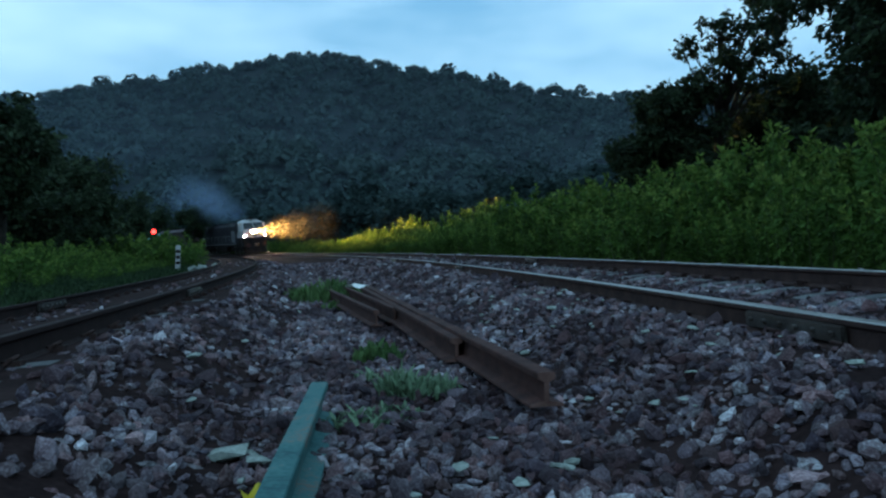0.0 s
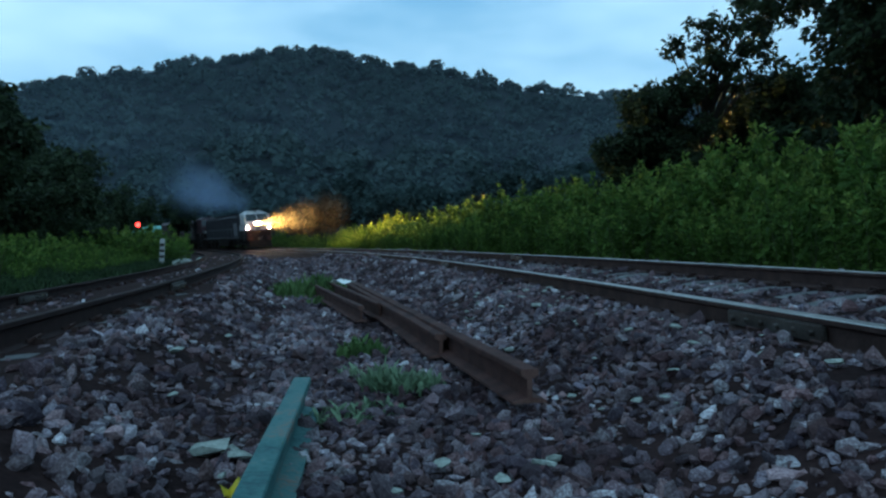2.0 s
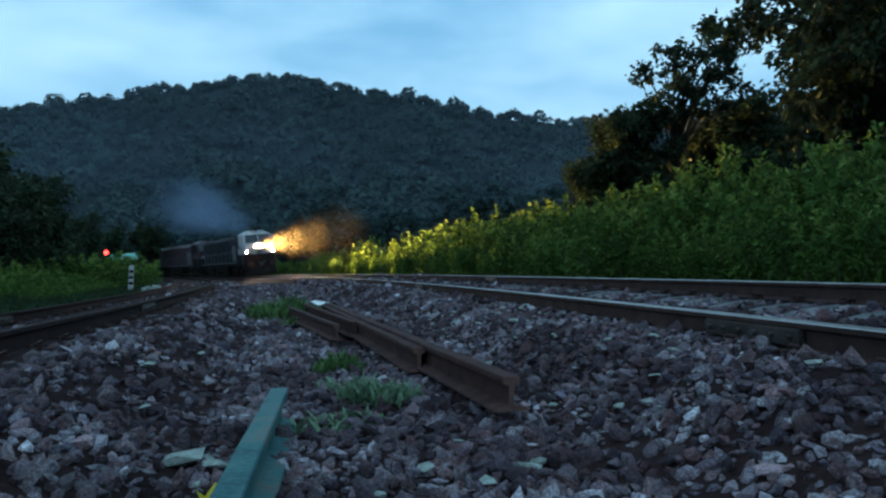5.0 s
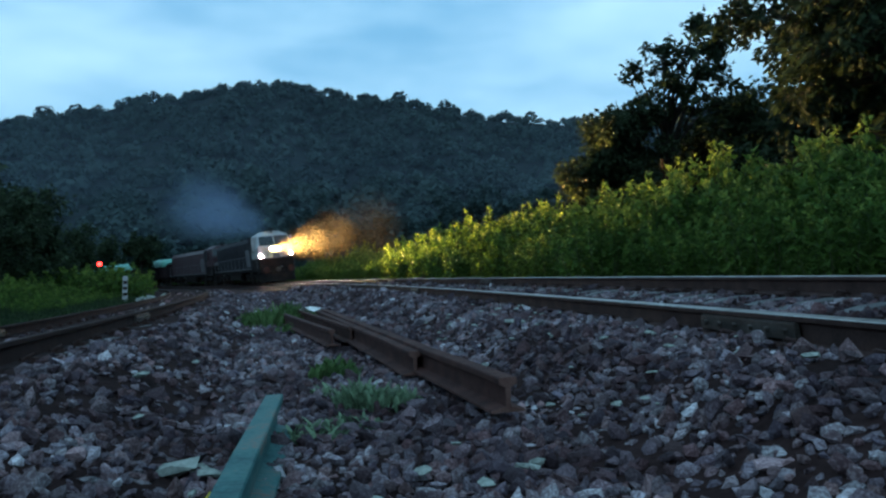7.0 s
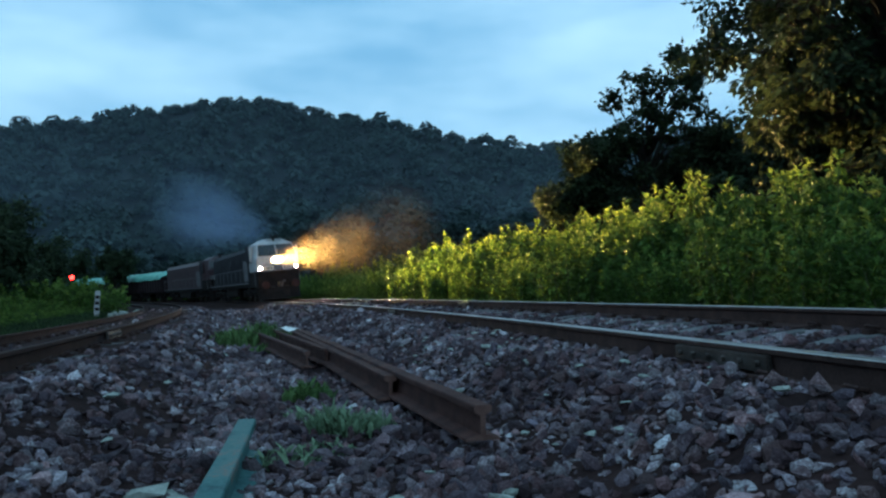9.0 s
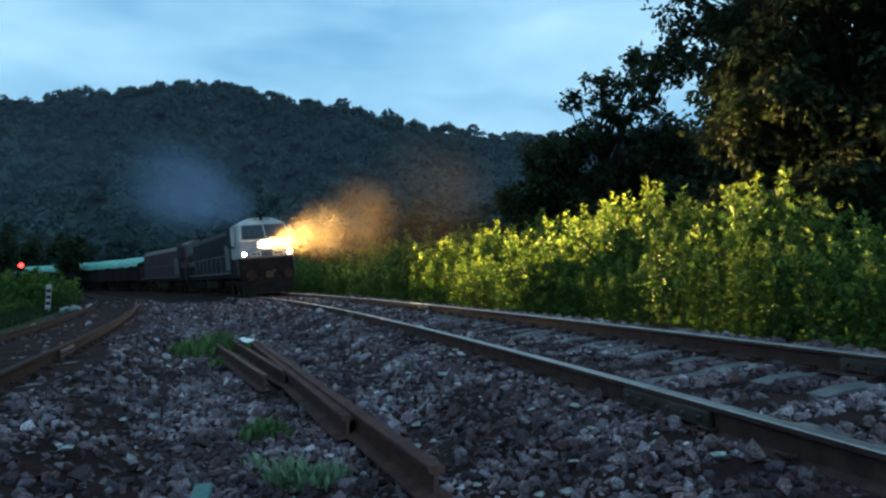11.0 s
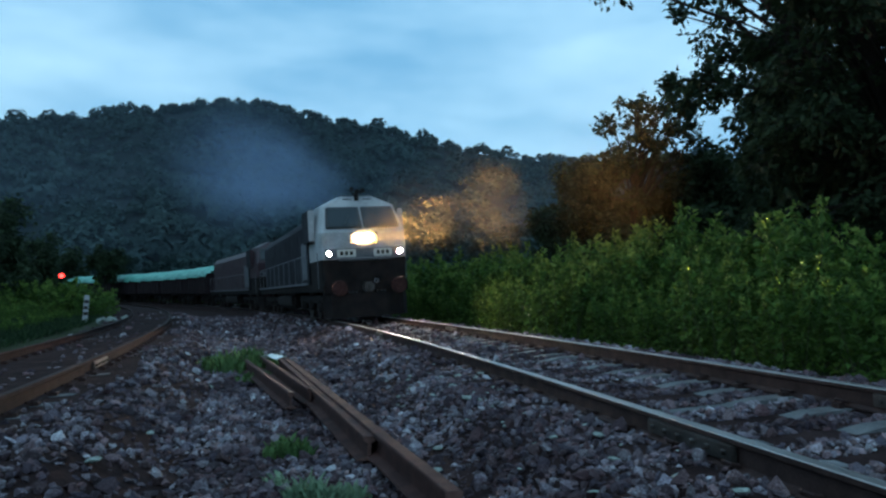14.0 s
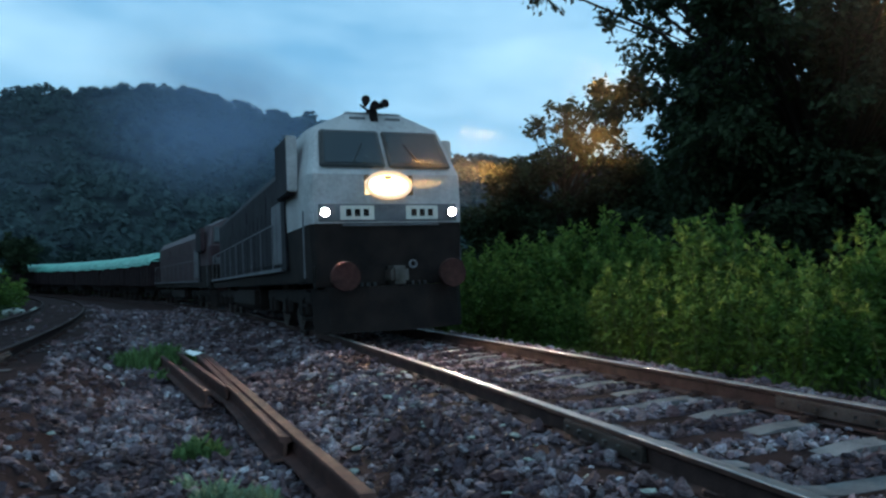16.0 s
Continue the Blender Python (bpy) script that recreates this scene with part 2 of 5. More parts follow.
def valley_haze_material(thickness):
    """Blue tint for sheets that imitate evening haze; it thins out upwards, a little uneven."""
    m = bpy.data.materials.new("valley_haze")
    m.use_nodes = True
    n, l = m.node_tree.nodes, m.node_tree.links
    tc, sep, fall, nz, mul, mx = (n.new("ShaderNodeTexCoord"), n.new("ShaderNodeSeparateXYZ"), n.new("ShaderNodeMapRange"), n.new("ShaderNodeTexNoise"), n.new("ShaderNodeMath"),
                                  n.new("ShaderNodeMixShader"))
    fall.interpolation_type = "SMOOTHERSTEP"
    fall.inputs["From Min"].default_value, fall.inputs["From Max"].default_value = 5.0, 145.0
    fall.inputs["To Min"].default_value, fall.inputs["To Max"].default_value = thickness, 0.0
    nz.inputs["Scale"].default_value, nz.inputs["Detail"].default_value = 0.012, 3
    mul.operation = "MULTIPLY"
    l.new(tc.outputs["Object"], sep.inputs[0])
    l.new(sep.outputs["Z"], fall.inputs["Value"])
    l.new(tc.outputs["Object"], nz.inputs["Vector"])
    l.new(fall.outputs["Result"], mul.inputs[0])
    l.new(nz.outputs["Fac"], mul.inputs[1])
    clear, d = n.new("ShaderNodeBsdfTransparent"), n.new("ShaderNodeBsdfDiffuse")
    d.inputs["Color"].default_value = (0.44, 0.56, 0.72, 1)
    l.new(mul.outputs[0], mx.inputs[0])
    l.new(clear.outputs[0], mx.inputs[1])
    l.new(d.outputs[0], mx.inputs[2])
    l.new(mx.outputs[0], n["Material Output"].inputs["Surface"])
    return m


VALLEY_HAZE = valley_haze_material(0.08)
GLASS = bpy.data.materials.new("cab_glass")
GLASS.use_nodes = True
gb = GLASS.node_tree.nodes["Principled BSDF"]
gb.inputs["Base Color"].default_value, gb.inputs["Roughness"].default_value = (0.02, 0.023, 0.026, 1), 0.08

# ---------------------------------------------------------------- mesh helpers
def mesh_of(name, bm, mats):
    me = bpy.data.meshes.new(name)
    bm.normal_update()
    bm.to_mesh(me)
    bm.free()
    for m in (mats if isinstance(mats, (list, tuple)) else [mats]):
        me.materials.append(m)
    return me


def part(name, bm, mats, parent=None, label=""):
    ob = new(name, bm if isinstance(bm, bpy.types.Mesh) else mesh_of(name, bm, mats))
    if parent:
        ob.parent = parent
    if label:
        ob["label"] = label
    return ob


def raw_mesh(name, verts, faces, mats, smooth=False):
    """A mesh from arrays: verts (n, 3), faces (m, k)."""
    me = bpy.data.meshes.new(name)
    verts, faces = np.asarray(verts, np.float32), np.asarray(faces, np.int32)
    m, k = faces.shape
    me.vertices.add(len(verts))
    me.vertices.foreach_set("co", verts.ravel())
    me.loops.add(m * k)
    me.loops.foreach_set("vertex_index", faces.ravel())
    me.polygons.add(m)
    me.polygons.foreach_set("loop_start", np.arange(0, m * k, k, dtype=np.int32))
    me.update(calc_edges=True)
    for mt in (mats if isinstance(mats, (list, tuple)) else [mats]):
        me.materials.append(mt)
    me.polygons.foreach_set("use_smooth", np.full(m, smooth))
    return me


def box(bm, x0, x1, y0, y1, z0, z1, bevel=0.0, m=None):
    made = bmesh.ops.create_cube(bm, size=1.0)["verts"]
    for v in made:
        v.co = Vector(((x0 + x1) / 2 + v.co.x * (x1 - x0), (y0 + y1) / 2 + v.co.y * (y1 - y0), (z0 + z1) / 2 + v.co.z * (z1 - z0)))
    if bevel:
        edges = list({e for v in made for e in v.link_edges})
        made = list({v for f in bmesh.ops.bevel(bm, geom=edges, offset=bevel, segments=2, affect="EDGES")["faces"] for v in f.verts} | {v for v in made if v.is_valid})
    if m is not None:
        bmesh.ops.transform(bm, matrix=m, verts=[v for v in made if v.is_valid])
    return bm


def boxed(*a, bevel=0.0, m=None):
    return box(bmesh.new(), *a, bevel=bevel, m=m)


def rod(bm, a, b, r0, r1=None, sides=10):
    """A tapered rod from a to b."""
    a, b = Vector(a), Vector(b)
    d = b - a
    mtx = Matrix.Translation((a + b) / 2) @ d.to_track_quat("Z", "Y").to_matrix().to_4x4()
    bmesh.ops.create_cone(bm, cap_ends=True, segments=sides, radius1=r0, radius2=r0 if r1 is None else r1, depth=d.length, matrix=mtx)
    return bm


def rodded(a, b, r0, r1=None, sides=10):
    return rod(bmesh.new(), a, b, r0, r1, sides)


def tube(r_in, r_out, y0, y1, x, z, sides=24):
    """An open pipe along y."""
    bm = bmesh.new()
    rings = []
    for y, r in ((y0, r_in), (y1, r_in), (y1, r_out), (y0, r_out)):
        rings.append([bm.verts.new((x + r * math.cos(2 * math.pi * i / sides), y, z + r * math.sin(2 * math.pi * i / sides))) for i in range(sides)])
    for a, b in zip(rings, rings[1:] + rings[:1]):
        for i in range(sides):
            bm.faces.new((a[i], a[(i + 1) % sides], b[(i + 1) % sides], b[i]))
    return bm

# ---------------------------------------------------------------- the two tracks
GAUGE_HALF, RAIL_TOP = 0.873, 0.25


class Line:
    """A curved track: x at y = 0, heading to the left in degrees, bend per metre, cant (rise per metre to the outside), height."""

    def __init__(self, x0, turn, bend, cant, z):
        self.cant, self.z, step = cant, z, 0.25
        self.s = np.arange(-12, 290, step)
        self.h = radians(turn) + bend * self.s
        x, y = np.cumsum(-np.sin(self.h)) * step, np.cumsum(np.cos(self.h)) * step
        i = np.argmin(np.abs(self.s))
        self.x, self.y = x - x[i] + x0, y - y[i]

    def at(self, s, off=0.0, up=0.0):
        """The place at s along the track, off to the right of its middle and up from the rail tops; and the heading."""
        x, y, h = (np.interp(s, self.s, a) for a in (self.x, self.y, self.h))
        return np.array([x + off * np.cos(h) - up * self.cant * np.cos(h), y + off * np.sin(h) - up * self.cant * np.sin(h), self.z + off * self.cant + up]), h

    def offset(self, px, py):
        """Signed distance to the right of the track's middle, and s, for arrays of places."""
        px, py = np.atleast_1d(px), np.atleast_1d(py)
        off, ss = np.empty(len(px)), np.empty(len(px))
        sx, sy, sh, st = self.x[::4], self.y[::4], self.h[::4], self.s[::4]
        for i in range(0, len(px), 4000):
            d = (px[i:i + 4000, None] - sx) ** 2 + (py[i:i + 4000, None] - sy) ** 2
            j = d.argmin(1)
            ex, ey = px[i:i + 4000] - sx[j], py[i:i + 4000] - sy[j]
            off[i:i + 4000] = ex * np.cos(sh[j]) + ey * np.sin(sh[j])
            ss[i:i + 4000] = st[j] - ex * np.sin(sh[j]) + ey * np.cos(sh[j])
        return off, ss


MAIN = Line(3.2415, 4.25, 0.00472, 0.0842, RAIL_TOP)
LOOP = Line(-2.700, 8.136, 0.0036, 0.0765, RAIL_TOP - 0.201)
FLOOR_Z = -0.45


def bed_height(px, py):
    """Height of the ballast: two canted beds with shoulders, and the trough between them."""
    a, _ = MAIN.offset(px, py)
    l, _ = LOOP.offset(px, py)
    za = MAIN.z + np.clip(a, -1.75, 1.75) * MAIN.cant - np.where(np.abs(a) < 0.8, 0.20, np.where(np.abs(a) < 1.0, 0.175, 0.145)) - np.maximum(np.abs(a) - 1.65, 0) * 0.55
    zl = LOOP.z + np.clip(l, -1.75, 1.75) * LOOP.cant - 0.165 - np.maximum(np.abs(l) - 1.6, 0) * 0.5
    trough = np.where((a < 0) & (l > 0), -0.285 + 0.02 * np.sin(px * 2.1 + py * 0.7), FLOOR_Z - 0.1)
    return np.maximum(np.maximum(za, zl), trough)


# ---------------------------------------------------------------- ground, hills
SKYLINE = [(-180, .05), (-90, .10), (-60, .15), (-45, .17), (-31.6, .190), (-26.7, .207), (-24.5, .217), (-22.2, .231), (-19.5, .246), (-16.6, .253), (-13.5, .263), (-12.2, .270), (-10.4, .277), (-8, .276),
           (-5.3, .266), (-2.7, .257), (0, .251), (2.7, .242), (5.4, .232), (8, .224), (10.7, .218), (13.7, .210), (18, .205), (24, .206), (30, .205), (45, .19), (60, .16), (90, .1), (180, .05)]
RIDGE, FOOT = 540.0, 210.0


def land_height(px, py):
    r = np.hypot(px, py)
    bearing = np.degrees(np.arctan2(px, py))
    e = np.interp(bearing, [b for b, _ in SKYLINE], [v for _, v in SKYLINE]) - 0.008
    rise = np.clip((r - FOOT) / (RIDGE - FOOT), 0, 1)
    fall = np.clip((r - RIDGE) / 900, 0, 1)
    spurs = 1 + 0.10 * np.sin(bearing * 0.42 + 1.0) * np.sin(rise * math.pi) + 0.05 * np.sin(bearing * 1.3 + r * 0.012) * np.sin(rise * math.pi)
    z = e * RIDGE * rise ** 1.25 * spurs * (1 - 0.8 * fall)
    return FLOOR_Z + z + 0.05 * np.sin(px * 0.8) * np.cos(py * 0.7)


def build_ground():
    rings = np.concatenate([np.arange(0.5, 12, 1.5), np.arange(12, 80, 4), np.arange(80, 210, 10), np.arange(210, 620, 12), np.geomspace(620, 4200, 14)])
    turns = 180
    ang = np.linspace(0, 2 * math.pi, turns, endpoint=False)
    px, py = (rings[:, None] * np.sin(ang)).ravel(), (rings[:, None] * np.cos(ang)).ravel()
    verts = np.column_stack([px, py, land_height(px, py)])
    i, j = np.meshgrid(np.arange(len(rings) - 1), np.arange(turns), indexing="ij")
    k = (j + 1) % turns
    faces = np.stack([i * turns + j, i * turns + k, (i + 1) * turns + k, (i + 1) * turns + j], -1).reshape(-1, 4)[:, ::-1]
    verts = np.vstack([verts, [[0, 0, FLOOR_Z]]])
    me = raw_mesh("ground", verts, faces, [EARTH, HILLSIDE_HAZED], smooth=True)
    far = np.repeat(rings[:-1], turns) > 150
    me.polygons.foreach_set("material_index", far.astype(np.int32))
    tagged(new("ground", me), "dark earth and weeds running back into wooded hills", "ground", kind="structure")


def build_bed():
    s = np.concatenate([np.arange(-6, 40, 0.3), np.arange(40, 250, 2.0)])
    across = np.linspace(0, 1, 70)
    rows = []
    for v in s:
        right, _ = MAIN.at(v, 3.3)
        left, _ = LOOP.at(v, -3.2)
        rows.append(right[None, :] * across[:, None] + left[None, :] * (1 - across[:, None]))
    p = np.array(rows).reshape(-1, 3)
    p[:, 2] = bed_height(p[:, 0], p[:, 1])
    w = len(across)
    i, j = np.meshgrid(np.arange(len(s) - 1), np.arange(w - 1), indexing="ij")
    faces = np.stack([i * w + j, i * w + j + 1, (i + 1) * w + j + 1, (i + 1) * w + j], -1).reshape(-1, 4)
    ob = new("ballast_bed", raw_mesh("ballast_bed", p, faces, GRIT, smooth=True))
    return tagged(ob, "dark grit bed of crushed stone under both tracks", "ballast", kind="structure")


ICO_V, ICO_F = None, None
_b = bmesh.new()
bmesh.ops.create_icosphere(_b, subdivisions=1, radius=1.0)
_b.verts.ensure_lookup_table()
ICO_V = np.array([v.co[:] for v in _b.verts])
ICO_F = np.array([[v.index for v in f.verts] for f in _b.faces])
_b.free()


def stones(px, py, size, rng, lift=0.0):
    """Angular crushed stones at the places given, each of its own shape and lie."""
    n = len(px)
    z = bed_height(px, py)
    v = ICO_V[None] * (1 + rng.uniform(-0.38, 0.30, (n, len(ICO_V), 1)))
    v = v * (rng.uniform(0.62, 1.25, (n, 1, 3)) * np.array([1.05, 1.05, 0.62]))
    q = rng.normal(size=(n, 4))
    q[:, 1:3] *= 0.55
    q /= np.linalg.norm(q, axis=1)[:, None]
    w, x, y, zz = q.T
    rot = np.stack([np.stack([1 - 2 * (y * y + zz * zz), 2 * (x * y - w * zz), 2 * (x * zz + w * y)], -1),
                    np.stack([2 * (x * y + w * zz), 1 - 2 * (x * x + zz * zz), 2 * (y * zz - w * x)], -1),
                    np.stack([2 * (x * zz - w * y), 2 * (y * zz + w * x), 1 - 2 * (x * x + y * y)], -1)], -2)
    sz = size * rng.lognormal(0, 0.28, n)
    v = np.einsum("nij,nvj->nvi", rot, v) * sz[:, None, None] * 0.5
    v += np.stack([px, py, z + lift + rng.uniform(-0.32, 0.24, n) * sz], -1)[:, None]
    faces = (ICO_F[None] + (np.arange(n) * len(ICO_V))[:, None, None]).reshape(-1, 3)
    return v.reshape(-1, 3), faces


def on_sleeper(px, py):
    a, s = MAIN.offset(px, py)
    return (np.abs(a) < 1.36) & (np.abs((s / SLEEPER_STEP + 0.5) % 1 - 0.5) * SLEEPER_STEP < 0.125)


SLEEPER_STEP = 0.62


def scatter_ballast(bed):
    rng = np.random.default_rng(5)
    vs, fs, base = [], [], 0
    for y0, y1, step, size, left in ((-4.0, 1.3, 0.09, 0.085, -2.4), (1.3, 5.2, 0.047, 0.062, -2.9), (5.2, 9, 0.055, 0.066, -2.9), (9, 20, 0.094, 0.09, -2.6), (20, 44, 0.2, 0.14, -2.4)):
        gx, gy = np.meshgrid(np.arange(-13, 6.4, step), np.arange(y0, y1, step))
        px, py = (gx + rng.uniform(-0.5, 0.5, gx.shape) * step).ravel(), (gy + rng.uniform(-0.5, 0.5, gx.shape) * step).ravel()
        seen = np.abs(px + 0.03 * py) < np.maximum(0.80 * py + 1.4, 2.6)
        px, py = px[seen], py[seen]
        a, _ = MAIN.offset(px, py)
        l, _ = LOOP.offset(px, py)
        rail = (np.abs(np.abs(a) - GAUGE_HALF) < 0.062) | (np.abs(np.abs(l) - GAUGE_HALF) < 0.075)
        # few loose stones in the oily bed of the loop track
        thin = rng.random(len(px)) < np.where(l < 1.3 + 0.2 * np.sin(py * 0.9), 0.95, np.where(l < 2.0 + 0.3 * np.sin(py * 1.7), 0.55, 0.0))
        keep = (a < 2.7) & (l > left) & ~rail & ~thin & ~on_sleeper(px, py)
        px, py = px[keep], py[keep]
        v, f = stones(px, py, size, rng)
        vs.append(v)
        fs.append(f + base)
        base += len(v)
    ob = new("ballast_stones", raw_mesh("ballast_stones", np.vstack(vs), np.vstack(fs), STONE))
    tagged(ob, "grey and brown crushed stone ballast lying loose", "ballast", kind="stuff")
    # the nearest larger stones, one by one
    kinds = []
    for i in range(14):
        v, f = stones(np.array([0.0]), np.array([30.0]), 0.066, rng)
        v -= v.mean(0)
        kinds.append(raw_mesh("stone", v, f, STONE_EACH))
    for i in range(280):
        x, y = rng.uniform(-1.7, 2.0), rng.uniform(2.0, 5.2)
        if abs(x) > 0.75 * y or (-0.9 < x < -0.2 and y < 4.0) or 0.0 < x + (y - 3.5) * 0.21 - 0.3 < 0.4:
            continue
        st = part("stone", kinds[i % 14], None, bed)
        st.matrix_basis = pose(x, y, float(bed_height(x, y)[0]) + 0.035, rng.uniform(-25, 25), rng.uniform(-25, 25), rng.uniform(0, 360))


RAIL_PROFILE = [(-0.034, 0), (-0.030, 0.006), (0.030, 0.006), (0.034, 0), (0.034, -0.026), (0.010, -0.042), (0.009, -0.135), (0.066, -0.152), (0.068, -0.163), (-0.068, -0.163),
                (-0.066, -0.152), (-0.009, -0.135), (-0.010, -0.042), (-0.034, -0.026)]


def sweep_rail(places, headings, cant=0.0, widen=1.0):
    """A flat-bottomed rail along a row of places on the middle of its head."""
    bm = bmesh.new()
    rings = []
    for p, h in zip(places, headings):
        rings.append([bm.verts.new((p[0] + (x - z * cant) * math.cos(h), p[1] + (x - z * cant) * math.sin(h), p[2] + z - 0.006 + x * cant)) for x, z in ((a * widen, b) for a, b in RAIL_PROFILE)])
    n = len(RAIL_PROFILE)
    for a, b in zip(rings, rings[1:]):
        for i in range(n):
            f = bm.faces.new((a[i], a[(i + 1) % n], b[(i + 1) % n], b[i]))
            f.material_index = 1 if i in (0, 1, 2) else 0
    for r in (rings[0][::-1], rings[-1]):
        f = bm.faces.new(r)
        f.material_index = 2
    bmesh.ops.recalc_face_normals(bm, faces=bm.faces)
    return bm


def rail_on(line, off, s0, s1, name, parent, mats):
    s = np.concatenate([np.arange(s0, min(40, s1), 0.5), np.arange(max(40, s0), s1 + 0.1, 2.0)])
    pts = [line.at(v, off) for v in s]
    return part(name, sweep_rail([p for p, _ in pts], [h for _, h in pts], line.cant), mats, parent)


def sleeper_mesh():
    """A concrete sleeper, lower in its middle, with sloping flanks."""
    bm = bmesh.new()
    rings = []
    for x, top in ((-1.375, -0.02), (-1.1, 0.0), (-0.5, -0.005), (-0.25, -0.035), (0.25, -0.035), (0.5, -0.005), (1.1, 0.0), (1.375, -0.02)):
        rings.append([bm.verts.new((x, y, z)) for y, z in ((-0.13, -0.2), (-0.09, top), (0.09, top), (0.13, -0.2))])
    for a, b in zip(rings, rings[1:]):
        for i in range(4):
            bm.faces.new((a[i], b[i], b[(i + 1) % 4], a[(i + 1) % 4]))
    bm.faces.new(rings[0][::-1])
    bm.faces.new(rings[-1])
    bmesh.ops.recalc_face_normals(bm, faces=bm.faces)
    return mesh_of("sleeper", bm, CONCRETE)


def clip_mesh():
    """A bent spring clip over the foot of the rail, with its cast shoulder."""
    bm = bmesh.new()
    path = [(0.0, -0.05, 0.005), (0.035, -0.045, 0.035), (0.055, 0.0, 0.045), (0.035, 0.045, 0.035), (-0.01, 0.04, 0.02), (-0.03, 0.0, 0.018)]
    for a, b in zip(path, path[1:]):
        rod(bm, a, b, 0.011, sides=6)
    box(bm, 0.015, 0.075, -0.035, 0.035, -0.02, 0.022)
    return mesh_of("rail_clip", bm, DARK_STEEL)


def build_track(line, label, joints, seed, sleepers_to, side_steel, head_steel):
    track = new("railway_track")
    tagged(track, label, "railway track", kind="structure")
    for off in (-GAUGE_HALF, GAUGE_HALF):
        r = rail_on(line, off, -6, 285, "rail", track, [side_steel, head_steel, RUST])
        for s in joints:
            for side in (-1, 1):
                bm = boxed(-0.016, 0.016, -0.48, 0.48, -0.05, 0.045, bevel=0.008)
                for k in range(6):
                    rod(bm, (0, -0.4 + 0.16 * k, 0.0), (side * 0.04, -0.4 + 0.16 * k, 0.0), 0.016, sides=6)
                p, h = line.at(s, off, -0.082)
                plate = part("fishplate", bm, WHEEL, track)
                plate.matrix_basis = Matrix.Translation(p) @ pose(0, 0, 0, 0, -math.degrees(math.atan(line.cant)), math.degrees(h)) @ pose(side * 0.036, 0, 0)
    sm, cm = sleeper_mesh(), clip_mesh()
    rng = random.Random(seed)
    for i in range(int(-5 / SLEEPER_STEP), int(sleepers_to / SLEEPER_STEP)):
        p, h = line.at(i * SLEEPER_STEP, 0, -0.165)
        turn = pose(0, 0, 0, 0, -math.degrees(math.atan(line.cant)), math.degrees(h) + rng.uniform(-0.8, 0.8))
        ob = part("sleeper", sm, None, track)
        ob.matrix_basis = Matrix.Translation(p) @ turn @ pose(0, rng.uniform(-0.02, 0.02), rng.uniform(-0.012, 0.006))
        if 0 < i * SLEEPER_STEP < 28:
            for off in (-GAUGE_HALF, GAUGE_HALF):
                for side in (-1, 1):
                    c = part("rail_clip", cm, None, track)
                    c.matrix_basis = Matrix.Translation(p) @ turn @ pose(off + side * 0.06, 0, 0.012, 0, 0, 0 if side > 0 else 180)
    return track


# ---------------------------------------------------------------- loose rails and litter between the tracks
def loose_rail(a, b, label, mats, tilt=0.0, widen=1.35):
    a, b = Vector(a), Vector(b)
    d = b - a
    n = max(2, int(d.length / 0.5))
    h = math.atan2(-d.x, d.y)
    rng = random.Random(int(a.x * 1000))
    pts = [a + d * (i / n) + Vector((0, 0, rng.uniform(-0.004, 0.004))) for i in range(n + 1)]
    ob = new("loose_rail", mesh_of("loose_rail", sweep_rail(pts, [h] * (n + 1), tilt, widen), mats))
    return tagged(ob, label, "rail", "loose rails between the tracks")


def build_loose_rails():
    rusty = [RUST, RUST, RUST_BRIGHT]
    loose_rail((0.50, 3.53, -0.060), (-1.22, 11.6, -0.03), "long rusty rail lying on the ballast with a cut end", rusty)
    loose_rail((0.088, 5.1, -0.075), (-1.33, 11.8, -0.05), "rusty rail lying against a longer one on the ballast", rusty)
    loose_rail((-0.53, 7.81, -0.075), (-1.75, 12.4, -0.05), "short rusty rail with a bright cut end in the heap", rusty, widen=0.95)
    loose_rail((-0.71, 7.55, -0.08), (-2.02, 12.3, -0.08), "short rusty rail at the edge of the heap", rusty, widen=0.95)
    loose_rail((-0.615, 3.52, -0.085), (-0.41, 1.3, -0.08), "length of rail painted dull teal, half sunk in ballast", [TEAL, TEAL, TEAL], widen=1.22)


def plant(name, label, category, spot, blades, radius, height, mat, seed, wide=0.012, group="", lean=0.6):
    """A tuft of bent blades or small leaves."""
    rng = np.random.default_rng(seed)
    vs, fs = [], []
    for i in range(blades):
        r, t = radius * math.sqrt(rng.random()), rng.uniform(0, 2 * math.pi)
        x, y = spot[0] + r * math.cos(t), spot[1] + r * math.sin(t)
        z = float(spot[2])
        hgt = height * rng.uniform(0.45, 1.0) * (1.1 - 0.6 * r / radius)
        d = rng.uniform(0, 2 * math.pi)
        ux, uy = math.cos(d), math.sin(d)
        out = hgt * rng.uniform(0.1, lean)
        w = wide * rng.uniform(0.6, 1.3)
        k = len(vs)
        for f, wd in ((0, 0.6), (0.5, 1.0), (0.85, 0.7), (1.0, 0.1)):
            cx, cy, cz = x + ux * out * f * f, y + uy * out * f * f, z + hgt * f * (1 - 0.12 * f)
            vs += [(cx - uy * w * wd, cy + ux * w * wd, cz), (cx + uy * w * wd, cy - ux * w * wd, cz)]
        fs += [(k, k + 1, k + 3, k + 2), (k + 2, k + 3, k + 5, k + 4), (k + 4, k + 5, k + 7, k + 6)]
    return tagged(new(name, raw_mesh(name, vs, fs, mat)), label, category, group, "stuff")


